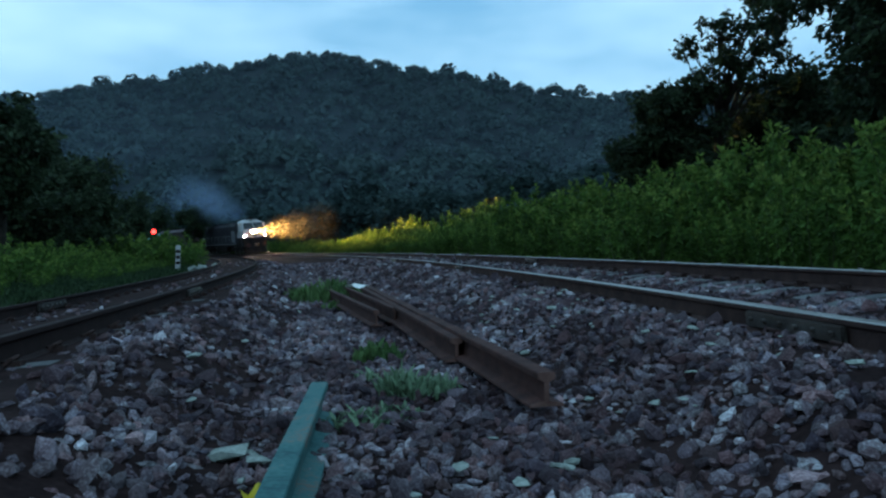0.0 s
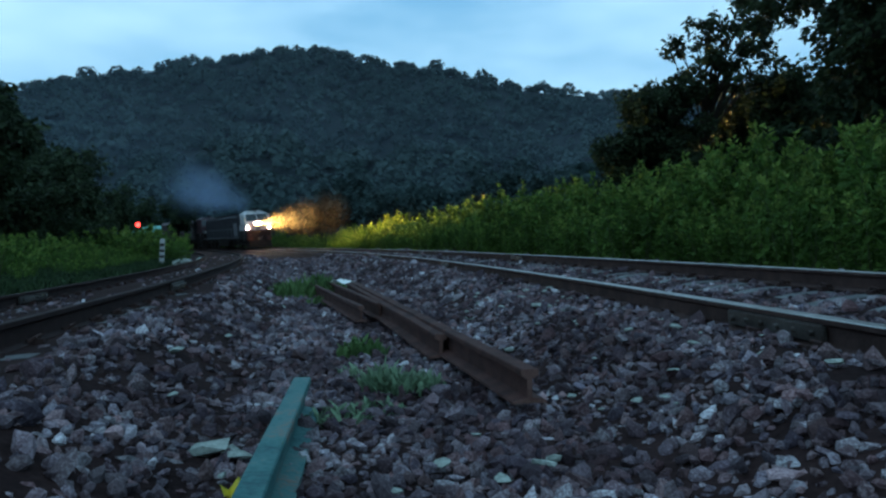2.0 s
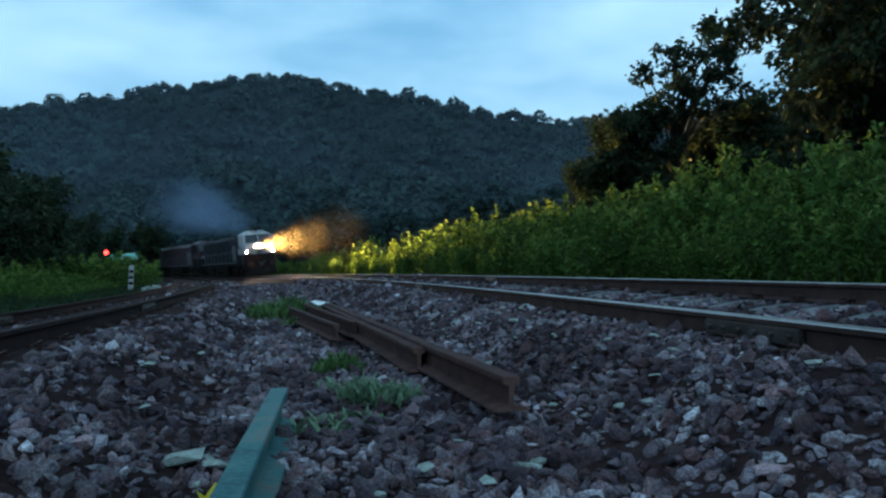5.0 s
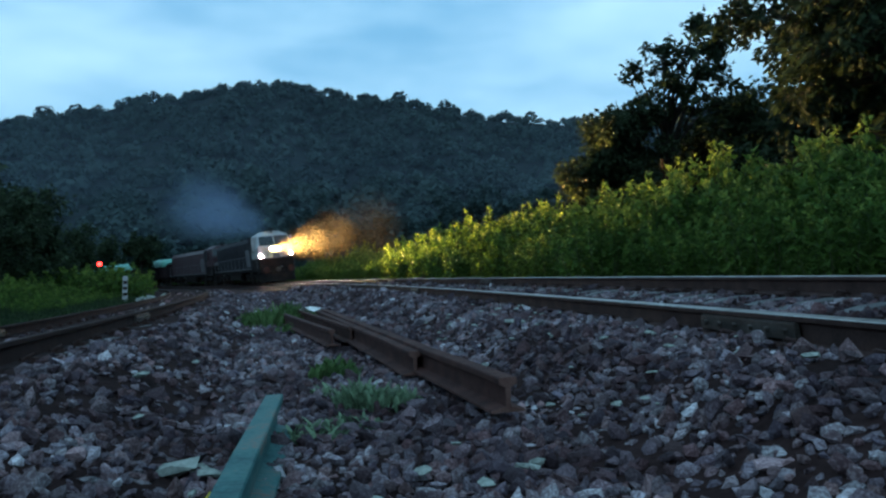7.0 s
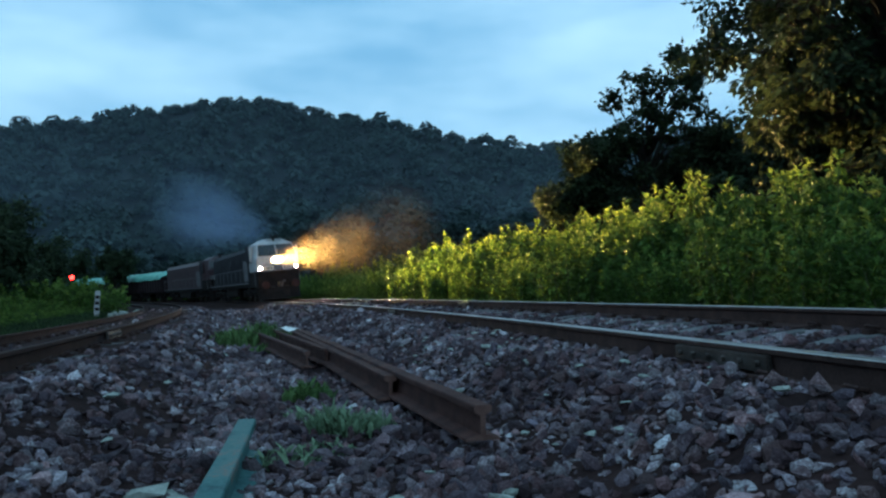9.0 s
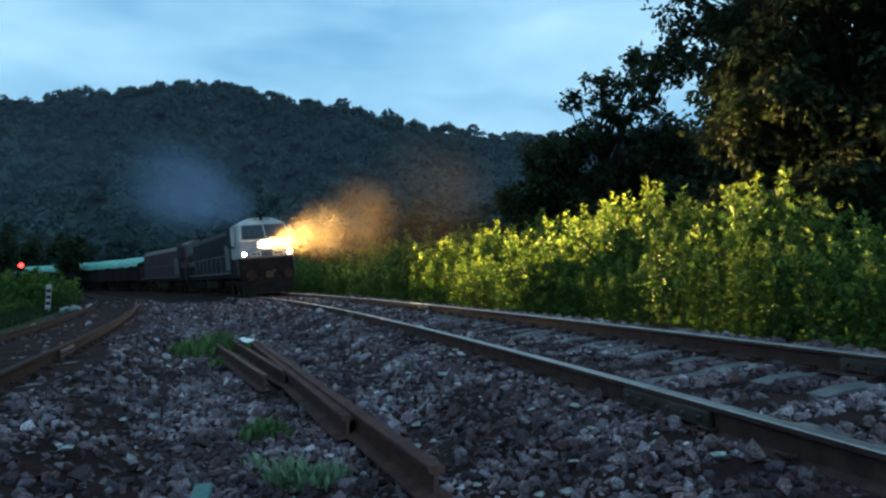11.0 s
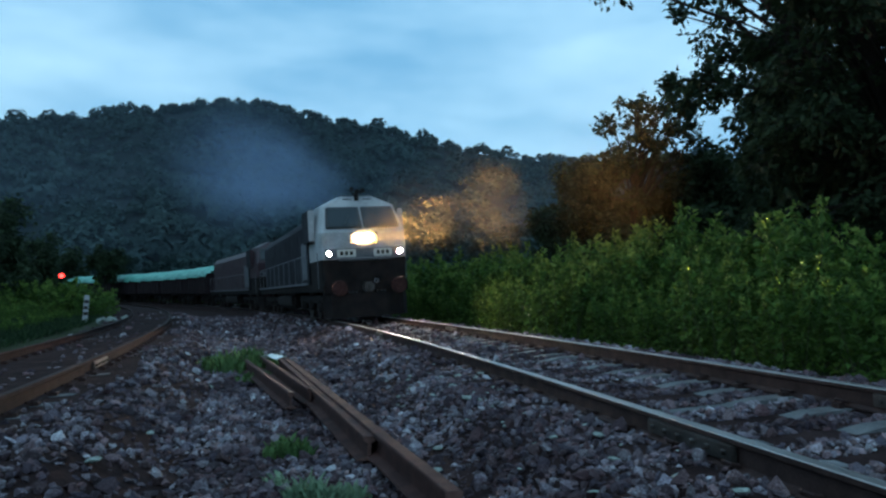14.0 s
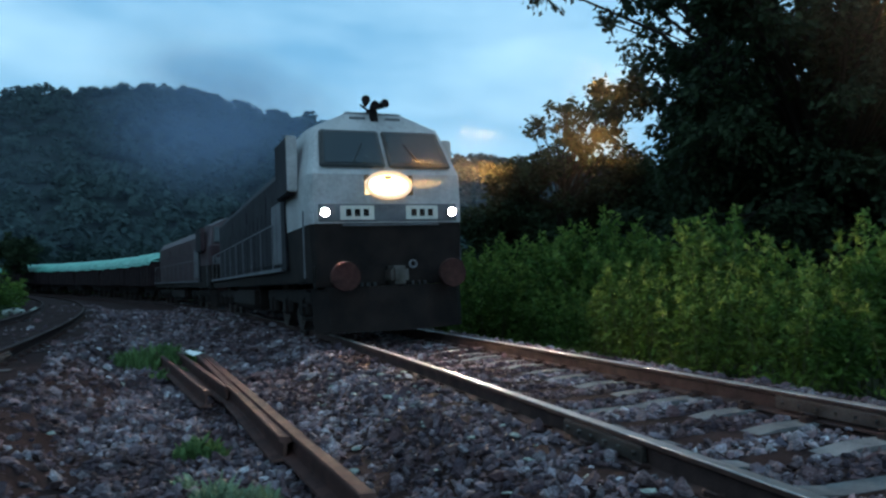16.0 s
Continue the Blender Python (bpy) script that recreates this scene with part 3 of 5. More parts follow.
def build_litter():
    def on(x, y):
        return (x, y, float(bed_height(x, y)[0]))
    for x, y, n, r, hgt, seed in ((-0.26, 4.1, 190, 0.13, 0.22, 3), (-0.12, 4.02, 150, 0.13, 0.19, 13), (-0.01, 4.15, 90, 0.12, 0.15, 14)):
        plant("weed_clump", "sage-green weeds growing through the ballast", "weeds", on(x, y), n, r, hgt, SAGE, seed, 0.0095, "sage weeds in the ballast", lean=0.9)
    for x, y, n, r, seed in ((-0.42, 3.38, 70, 0.16, 4), (-0.25, 3.5, 60, 0.15, 15), (-0.46, 4.5, 40, 0.15, 16)):
        plant("weed_clump", "sparse creeping weeds on the stones", "weeds", on(x, y), n, r, 0.10, SAGE, seed, 0.010, "creeping weeds on the stones", lean=1.3)
    plant("weed_clump", "small bright green weed on the stones", "weeds", on(-0.5, 5.4), 190, 0.18, 0.2, GRASS_BRIGHT, 5, 0.016)
    plant("grass_tuft", "green grass tuft at the far end of the rail heap", "grass", on(-1.9, 12.0), 800, 0.75, 0.5, GRASS_BRIGHT, 6, 0.014)
    plant("grass_tuft", "low grass tuft beside the rusty rails", "grass", on(-1.45, 10.6), 200, 0.35, 0.2, GRASS_BRIGHT, 7, 0.012)
    rng = np.random.default_rng(9)
    pale = [(-0.88, 2.84, 0.14), (-0.78, 2.82, 0.11), (-0.72, 2.76, 0.06), (0.43, 2.62, 0.06), (0.47, 2.68, 0.05), (0.25, 2.42, 0.05), (-1.93, 9.4, 0.08), (-1.55, 5.6, 0.05),
            (-0.72, 2.52, 0.04), (1.2, 3.5, 0.06), (1.62, 3.45, 0.06), (0.78, 3.9, 0.05), (1.45, 3.9, 0.07), (0.2, 3.0, 0.05), (1.0, 4.3, 0.07), (1.3, 4.6, 0.07), (0.55, 4.9, 0.06), (-0.1, 2.3, 0.05), (0.05, 2.6, 0.06),
            (1.1, 5.2, 0.06), (0.9, 5.9, 0.07), (1.0, 6.6, 0.07), (0.75, 7.4, 0.08), (-1.2, 3.4, 0.05), (-1.5, 4.3, 0.06), (0.62, 5.6, 0.06)]
    for i in range(46):
        q, _ = MAIN.at(rng.uniform(3.2, 10.0), rng.uniform(-2.1, -1.02))
        pale.append((q[0], q[1], rng.uniform(0.03, 0.065)))
    for x, y, s in pale:
        v, f = stones(np.array([0.0]), np.array([30.0]), s, rng)
        v = (v - v.mean(0)) * [1.25, 1.0, 0.55]
        ob = new("pale_stone", raw_mesh("pale_stone", v, f, PALE_STONE))
        ob.matrix_basis = Matrix.Translation(Vector(on(x, y)) + Vector((0, 0, 0.035)))
        tagged(ob, "pale lump of stone among the darker ballast", "stone", "pale stones in the ballast")
    bm = bmesh.new()
    bmesh.ops.create_grid(bm, x_segments=6, y_segments=4, size=0.5)
    for v in bm.verts:
        v.co = Vector((v.co.x * 0.09, v.co.y * 0.11, 0.02 * math.sin(v.co.x * 9) + 0.012 * math.cos(v.co.y * 13)))
    bmesh.ops.solidify(bm, geom=bm.faces, thickness=0.003)
    w = new("wrapper", mesh_of("wrapper", bm, YELLOW))
    w.matrix_basis = Matrix.Translation(Vector(on(-0.58, 2.25)) + Vector((0, 0, 0.05))) @ pose(0, 0, 0, 25, -10, 40)
    tagged(w, "crumpled yellow wrapper on the ballast", "litter")
    bm = bmesh.new()
    bmesh.ops.create_grid(bm, x_segments=6, y_segments=3, size=0.5)
    for v in bm.verts:
        v.co = Vector((v.co.x * 0.34, v.co.y * 0.16, 0.03 * math.sin(v.co.x * 7 + v.co.y * 3)))
    bmesh.ops.solidify(bm, geom=bm.faces, thickness=0.004)
    w = new("white_sheet", mesh_of("white_sheet", bm, PAPER))
    w.matrix_basis = pose(-1.38, 11.5, -0.02, 8, 4, 30)
    tagged(w, "scrap of white sheet on the rusty rails", "litter")

# ---------------------------------------------------------------- plants
def leaf_cloud(centres, normals, sizes, rng, fold=0.25, aspect=0.5):
    """Folded leaves of two triangle pairs at the places given."""
    n = len(centres)
    a = normals + rng.normal(scale=0.35, size=(n, 3))
    a /= np.linalg.norm(a, axis=1)[:, None] + 1e-6
    b = np.cross(a, rng.normal(size=(n, 3)))
    b /= np.linalg.norm(b, axis=1)[:, None] + 1e-6
    c = np.cross(a, b)
    s = sizes[:, None]
    v = np.stack([centres - a * s * 0.5, centres + b * s * aspect * 0.5 + c * s * fold * 0.3, centres + a * s * 0.55 - c * s * 0.1, centres - b * s * aspect * 0.5 + c * s * fold * 0.3], 1)
    f = np.arange(n * 4).reshape(n, 4)
    f = np.stack([f[:, [0, 1, 2]], f[:, [0, 2, 3]]], 1).reshape(-1, 3)
    return v.reshape(-1, 3), f


def shrub_meshes(seed, height, radius, stems, leaves, leaf):
    """Stems, leaves and paler tips of a tall leafy shrub standing at the origin."""
    rng = np.random.default_rng(seed)
    bm = bmesh.new()
    cs, ns, ss, tips, tn, ts = [], [], [], [], [], []
    for i in range(stems):
        r, t = radius * math.sqrt(rng.random()), rng.uniform(0, 2 * math.pi)
        foot = np.array([0.75 * r * math.cos(t), 0.75 * r * math.sin(t), 0.0])
        h = height * rng.uniform(0.62, 1.0) * (1 - 0.25 * (r / radius) ** 2)
        head = foot + np.array([0.45 * r * math.cos(t) + rng.normal(0, 0.08), 0.45 * r * math.sin(t) + rng.normal(0, 0.08), h])
        rod(bm, foot, head, 0.014, 0.004, sides=5)
        k = int(leaves * rng.uniform(0.8, 1.2))
        f = rng.uniform(0.12, 1.0, k) ** 0.8
        spread = 0.13 + 0.26 * (1 - f)
        d = rng.normal(size=(k, 3)) * [1, 1, 0.5]
        d /= np.linalg.norm(d, axis=1)[:, None]
        p = foot + (head - foot) * f[:, None] + d * (spread * rng.uniform(0.3, 1.2, k))[:, None]
        cs.append(p)
        ns.append(d + [0, 0, -0.25])
        ss.append(leaf * rng.uniform(0.6, 1.25, k))
        k = 16
        f = rng.uniform(0.9, 1.07, k)
        d = rng.normal(size=(k, 3)) * [1, 1, 0.4] + [0, 0, 0.7]
        d /= np.linalg.norm(d, axis=1)[:, None]
        tips.append(foot + (head - foot) * f[:, None] + d * 0.06)
        tn.append(d)
        ts.append(leaf * rng.uniform(0.5, 0.95, k))
    v1, f1 = leaf_cloud(np.vstack(cs), np.vstack(ns), np.concatenate(ss), rng)
    v2, f2 = leaf_cloud(np.vstack(tips), np.vstack(tn), np.concatenate(ts), rng)
    me = raw_mesh("foliage", np.vstack([v1, v2]), np.vstack([f1, f2 + len(v1)]), [LEAF, LEAF_TIP])
    me.polygons.foreach_set("material_index", np.repeat([0, 1], [len(f1), len(f2)]).astype(np.int32))
    return mesh_of("stalk", bm, STEM), me


def shrub(meshes, label, group):
    ob = new("shrub")
    for name, me in zip(("stalk", "foliage"), meshes):
        tagged(part(name, me, None, ob), kind="stuff")
    return tagged(ob, label, "shrub", group)


def build_shrubs():
    kinds = [shrub(shrub_meshes(20 + i, 2.0, 1.0, 22, 84, 0.155), "tall leafy green shrub with pale tips beside the track", "shrubs along the main track") for i in range(5)]
    rng = random.Random(8)
    used = set()
    s = -3.0
    while s < 118:
        for row, off0 in enumerate((3.45, 5.0, 6.9)):
            if row > 1 and s > 75:
                continue
            off = off0 + rng.uniform(-0.35, 0.35)
            p, h = MAIN.at(s + rng.uniform(-0.4, 0.4), off)
            # the front row hangs low over the verge, the rows behind it stand taller; lower again far along the bend
            size = (0.86, 1.26, 1.42)[row] * rng.uniform(0.78, 1.16) * (1.0 if s < 45 else 0.94)
            size *= 1.0 + 0.10 * math.sin(s * 0.83 + 1.1 * row) + 0.06 * math.sin(s * 2.1)
            if row == 0 and rng.random() < 0.2:
                continue
            if s > 62:
                size *= 0.82
            if s < 12:
                size *= 0.84
            wide = size * 0.86
            k = rng.randrange(5)
            m = pose(p[0], p[1], -0.12 + 0.05 * row, rng.uniform(-6, 6), rng.uniform(-6, 6), rng.uniform(0, 360))
            ob = kinds[k] if k not in used else copy_thing(kinds[k], m)
            used.add(k)
            ob.matrix_basis = m @ Matrix.Diagonal((wide, wide, size * rng.uniform(0.92, 1.1), 1))
        s += 1.45 if s < 40 else 2.1
    # the left side: lower scrub and herbs beyond the loop track
    low = [shrub(shrub_meshes(40 + i, 1.15, 0.75, 13, 60, 0.13), "low green scrub on the verge of the loop track", "scrub along the loop track") for i in range(3)]
    used = set()
    s = 5.0
    while s < 92:
        for row, off0 in enumerate((-4.4, -6.2, -8.6)):
            off = off0 + rng.uniform(-0.5, 0.5)
            p, h = LOOP.at(s + rng.uniform(-0.5, 0.5), off)
            size = (0.48 + 0.40 * row) * rng.uniform(0.75, 1.2)
            k = rng.randrange(3)
            m = pose(p[0], p[1], -0.42, rng.uniform(-6, 6), rng.uniform(-6, 6), rng.uniform(0, 360))
            ob = low[k] if k not in used else copy_thing(low[k], m)
            used.add(k)
            ob.matrix_basis = m @ Matrix.Diagonal((size, size, size, 1))
        s += 2.1
    # a thicker clump behind the marker post
    for x, y, size in ((-15.5, 43.5, 1.5), (-16.8, 46.0, 1.9), (-18.2, 48.5, 2.2), (-17.6, 46.0, 2.1), (-19.2, 47.0, 2.2), (-20.6, 50.0, 2.2), (-21.4, 47.0, 2.1), (-22.8, 49.0, 2.2), (-24.0, 47.0, 2.2), (-25.6, 49.5, 2.3), (-19.0, 50.5, 2.2)):
        ob = copy_thing(low[rng.randrange(3)], Matrix())
        ob.matrix_basis = pose(x, y, -0.42, 0, 0, rng.uniform(0, 360)) @ Matrix.Diagonal((size, size, 0.92 * size, 1))


def verge_grass():
    """Grass along the verges as one mesh."""
    rng = np.random.default_rng(31)
    n = 26000
    left = rng.random(n) < 0.7
    s = rng.uniform(0, 60, n) ** 1.0
    vs = np.empty((n, 3))
    for i in range(n):
        p, _ = (LOOP.at(s[i], -rng.uniform(2.5, 6.0)) if left[i] else MAIN.at(s[i], rng.uniform(2.35, 3.6)))
        vs[i] = p
    vs[:, 2] = np.maximum(bed_height(vs[:, 0], vs[:, 1]), FLOOR_Z)
    hgt = rng.uniform(0.08, 0.34, n) * np.where(left, 1.0, 0.6)
    d = rng.normal(size=(n, 3)) * [0.4, 0.4, 0] + [0, 0, 1]
    v, f = leaf_cloud(vs + d * (hgt * 0.5)[:, None], d, hgt, rng, aspect=0.16)
    tagged(new("verge_grass", raw_mesh("verge_grass", v, f, GRASS)), "rough green grass on the track verges", "grass", kind="stuff")


def tree(spot, height, spread, label, seed, clumps=90, leaves=70, leaf=0.32, bare=0.35, flat=0.6, mat=None, lean=(0, 0), clump_size=0.16):
    """A tapered trunk, limbs that fork, and leaf clumps gathered round their ends."""
    rng = np.random.default_rng(seed)
    ob = new("tree")
    ob.matrix_basis = pose(*spot)
    bm = bmesh.new()
    top = np.array([lean[0] * height, lean[1] * height, height * 0.7])
    mid = np.array([lean[0] * height * 0.4 + rng.normal(0, 0.1), lean[1] * height * 0.4, height * 0.36])
    rod(bm, (0, 0, -0.4), mid, height * 0.026, height * 0.019, 9)
    rod(bm, mid, top, height * 0.019, height * 0.008, 8)
    ends = []
    limbs = max(7, clumps // 9)
    for i in range(limbs):
        f = rng.uniform(bare, 0.95)
        base = mid + (top - mid) * max(0, (f - 0.36) / 0.64) if f > 0.36 else mid * f / 0.36
        t = 2 * math.pi * (i * 0.382 + rng.uniform(-0.06, 0.06))
        out = spread * rng.uniform(0.55, 1.0) * (1.15 - 0.5 * f)
        end = base + np.array([math.cos(t) * out, math.sin(t) * out, height * rng.uniform(0.04, 0.26) * (0.6 + f * 0.5)])
        end[2] = min(end[2], height * 0.97)
        rod(bm, base, end, height * 0.009, height * 0.003, 6)
        ends.append((base, end))
        for j in range(2):
            g = rng.uniform(0.45, 0.8)
            q = base + (end - base) * g
            e2 = q + rng.normal(size=3) * spread * 0.28 + [0, 0, spread * 0.12]
            rod(bm, q, e2, height * 0.004, height * 0.0015, 5)
            ends.append((q, e2))
    part("trunk", bm, BARK, ob)
    cs, ns, ss = [], [], []
    for i in range(clumps):
        base, end = ends[rng.integers(len(ends))]
        c = base + (end - base) * rng.uniform(0.45, 1.08) + rng.normal(size=3) * spread * 0.07
        r = spread * clump_size * rng.uniform(0.6, 1.3)
        k = int(leaves * rng.uniform(0.6, 1.3))
        d = rng.normal(size=(k, 3))
        d /= np.linalg.norm(d, axis=1)[:, None]
        cs.append(c + d * (r * rng.random(k) ** 0.45)[:, None] * [1, 1, flat])
        ns.append(d * [1, 1, 0.6] + [0, 0, -0.35])
        ss.append(leaf * rng.uniform(0.6, 1.3, k))
    v, f = leaf_cloud(np.vstack(cs), np.vstack(ns), np.concatenate(ss), rng, aspect=0.55)
    part("crown", raw_mesh("crown", v, f, mat or LEAF_DARK), None, ob)
    return tagged(ob, label, "tree")


def branched_tree(spot, label, seed, trunk, boughs, leaves=110, leaf=0.22, reach=0.5):
    """A tree with its boughs where they stand: trunk = (height, radius), boughs = places of their leafy ends, each with its radius."""
    rng = np.random.default_rng(seed)
    ob = new("tree")
    ob.matrix_basis = pose(*spot)
    bm = bmesh.new()
    high, thick = trunk
    fork = np.array([rng.normal(0, 0.1), rng.normal(0, 0.1), high])
    rod(bm, (0, 0, -0.4), fork * [1, 1, 0.55], thick, thick * 0.75, 9)
    rod(bm, fork * [1, 1, 0.55], fork, thick * 0.75, thick * 0.5, 9)
    cs, ns, ss = [], [], []
    for x, y, z, r in boughs:
        end = np.array([x, y, z])
        start = fork * [1, 1, rng.uniform(0.72, 1.0)]
        bend = start + (end - start) * 0.55 + [0, 0, 0.10 * np.linalg.norm(end - start)]
        rod(bm, start, bend, thick * 0.28, thick * 0.16, 6)
        rod(bm, bend, end, thick * 0.16, thick * 0.05, 5)
        k = int(leaves * (r / reach) ** 2 * rng.uniform(0.8, 1.2))
        # twigs, each with its spray of leaves
        twigs = max(4, k // 14)
        d = rng.normal(size=(twigs, 3)) * [1, 1, 0.7]
        d *= (r * rng.uniform(0.55, 1.2, twigs) / np.linalg.norm(d, axis=1))[:, None]
        for tip in d[:6]:
            rod(bm, end, end + tip * 0.9, thick * 0.04, thick * 0.02, 4)
        pick = rng.integers(twigs, size=k)
        q = end + d[pick] * rng.uniform(0.35, 1.05, k)[:, None] + rng.normal(size=(k, 3)) * 0.11
        cs.append(q)
        ns.append(d[pick] / r * [1, 1, 0.5] + [0, 0, -0.55])
        ss.append(leaf * rng.uniform(0.6, 1.25, k))
    part("trunk", bm, BARK, ob)
    v, f = leaf_cloud(np.vstack(cs), np.vstack(ns), np.concatenate(ss), rng, aspect=0.6)
    part("crown", raw_mesh("crown", v, f, LEAF_DARK), None, ob)
    return tagged(ob, label, "tree")


def build_trees():
    g = -0.4
    # beyond the shrubs on the outside of the bend
    tree((8.6, 27.0, g), 8.0, 2.2, "dense creeper-covered tree behind the shrubs", 101, 260, 130, 0.22, bare=0.08, flat=0.9, clump_size=0.26)
    # an umbrella-shaped crown in tiers, open between them
    rng = np.random.default_rng(21)
    boughs = []
    for x0, x1, z0, z1, many in ((-1.15, -0.5, 8.3, 8.7, 3), (-0.6, 0.7, 8.3, 9.1, 6), (0.9, 2.6, 8.8, 10.0, 13), (0.6, 2.6, 7.9, 8.7, 8), (-0.9, 0.9, 7.3, 7.8, 7), (1.4, 2.7, 7.1, 7.8, 4), (-0.2, 1.4, 6.7, 7.0, 3)):
        for i in range(many):
            boughs.append(((x0 + (x1 - x0) * (i + 0.5) / many) + rng.normal(0, 0.08), rng.uniform(-1.3, 1.3), rng.uniform(z0, z1), rng.uniform(0.36, 0.56)))
    branched_tree((10.4, 27.0, g), "tall open-crowned tree with gaps between its branches", 102, (6.3, 0.17), boughs)
    thick = tree((14.6, 27.5, g), 8.5, 3.2, "dark broad tree in the thicket beside the line", 103, 330, 120, 0.27, bare=0.1, flat=0.9, clump_size=0.24)
    dense = tree((15.6, 22.6, g), 7.6, 3.2, "dark thicket tree behind the shrubs", 104, 330, 120, 0.27, bare=0.05, flat=0.9, clump_size=0.25)
    for kind, x, y, size in ((thick, 17.6, 30.5, 1.05), (dense, 19.0, 27.0, 1.15), (thick, 22.5, 31.0, 1.2), (dense, 13.4, 30.6, 0.85), (dense, 18.5, 20.5, 1.1), (thick, 21.0, 24.0, 1.1), (dense, 11.6, 30.0, 0.62)):
        copy_thing(kind, pose(x, y, g, 0, 0, 57 * x) @ Matrix.Diagonal((size, size, size, 1)))
    # the great tree that leans out over the line
    boughs = []
    for i in range(300):
        z = rng.uniform(2.0, 12.5)
        # boughs above about 8 m are unseen, spread wide to shade the shrubs
        out = (4.0 + 1.4 * min(1.0, max(0.0, z - 6.4) / 1.4) + 2.2 * min(1.0, max(0.0, z - 8.4) / 2.0)) * math.sqrt(rng.random())
        turn = rng.uniform(0, math.tau)
        boughs.append((out * math.cos(turn), out * math.sin(turn), z, rng.uniform(0.6, 1.0)))
    branched_tree((13.1, 15.4, g), "large dark overhanging tree beside the line", 105, (5.0, 0.34), boughs, leaves=80)
    tree((16.0, 13.6, g), 10.8, 3.6, "dark undergrowth tree behind the shrubs", 106, 300, 100, 0.3, bare=0.05, flat=0.9, clump_size=0.26)
    tree((10.8, 20.5, g), 4.4, 1.8, "low dark tree in the thicket", 107, 160, 90, 0.24, bare=0.05, flat=0.9, clump_size=0.28)
    tree((13.0, 19.5, g), 5.6, 2.4, "low dark tree in the thicket", 108, 200, 90, 0.26, bare=0.05, flat=0.9, clump_size=0.28)
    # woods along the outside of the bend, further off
    far = [tree((-2.5, 82.0, g), 8.2, 5.0, "rounded green tree beyond the bend", 120, 130, 42, 0.78, bare=0.08, flat=0.8, mat=LEAF_FAR_HAZED, clump_size=0.27),
           tree((7.0, 92.0, g), 10.0, 5.0, "mid-sized tree of the wood beyond the bend", 121, 110, 44, 0.8, bare=0.12, flat=0.8, mat=LEAF_FAR_HAZED, clump_size=0.25),
           tree((14.0, 74.0, g), 9.0, 4.2, "mid-sized tree of the wood beyond the shrubs", 122, 110, 44, 0.76, bare=0.12, flat=0.8, mat=LEAF_FAR_HAZED, clump_size=0.25)]
    rng = random.Random(12)
    for x, y, s in ((-9, 96, 1.0), (1, 104, 1.15), (13, 100, 1.2), (20, 88, 1.1), (8, 66, 0.62), (13, 56, 0.66), (18, 62, 0.95), (5, 78, 0.7), (10, 80, 0.9), (25, 76, 1.2), (22, 52, 0.9), (17, 44, 0.72),
                    (28, 60, 1.2), (-16, 106, 1.0), (-24, 118, 1.05), (-8, 122, 1.25), (6, 125, 1.3), (20, 118, 1.35), (32, 100, 1.4), (-34, 130, 1.1), (36, 80, 1.4), (26, 40, 1.1), (12, 47, 0.5), (-46, 138, 1.1),
                    (-3, 66, 0.34), (2, 58, 0.34), (6, 52, 0.36)):
        ob = copy_thing(far[rng.randrange(3)], Matrix())
        ob.matrix_basis = pose(x, y, g, 0, 0, rng.uniform(0, 360)) @ Matrix.Diagonal((s, s, s, 1))
    # the dark wood on the left
    dark = [tree((-30.0, 47.0, g), 9.5, 4.8, "dark tree of the wood beyond the loop track", 130, 150, 48, 0.54, bare=0.06, flat=0.85, clump_size=0.26),
            tree((-24.0, 36.0, g), 10.5, 3.6, "tall dark tree at the edge of the wood", 131, 110, 55, 0.45, bare=0.15, flat=0.8, clump_size=0.22)]
    for k, x, y, s in ((0, -36, 62, 1.0), (1, -41, 52, 1.05), (0, -45, 84, 1.05), (0, -47, 78, 1.2), (1, -34, 98, 0.85), (0, -55, 92, 1.2), (0, -48, 106, 1.1), (0, -60, 70, 1.4),
                       (1, -46, 40, 1.2), (0, -62, 118, 1.25), (0, -24, 47, 0.55), (0, -76, 104, 1.4), (0, -31.5, 60, 1.0), (0, -35, 66, 1.12), (0, -39, 71, 1.25), (1, -24.5, 40, 1.05), (0, -50, 128, 1.0), (0, -64, 146, 1.2)):
        ob = copy_thing(dark[k], Matrix())
        ob.matrix_basis = pose(x, y, g, 0, 0, rng.uniform(0, 360)) @ Matrix.Diagonal((s, s, s, 1))


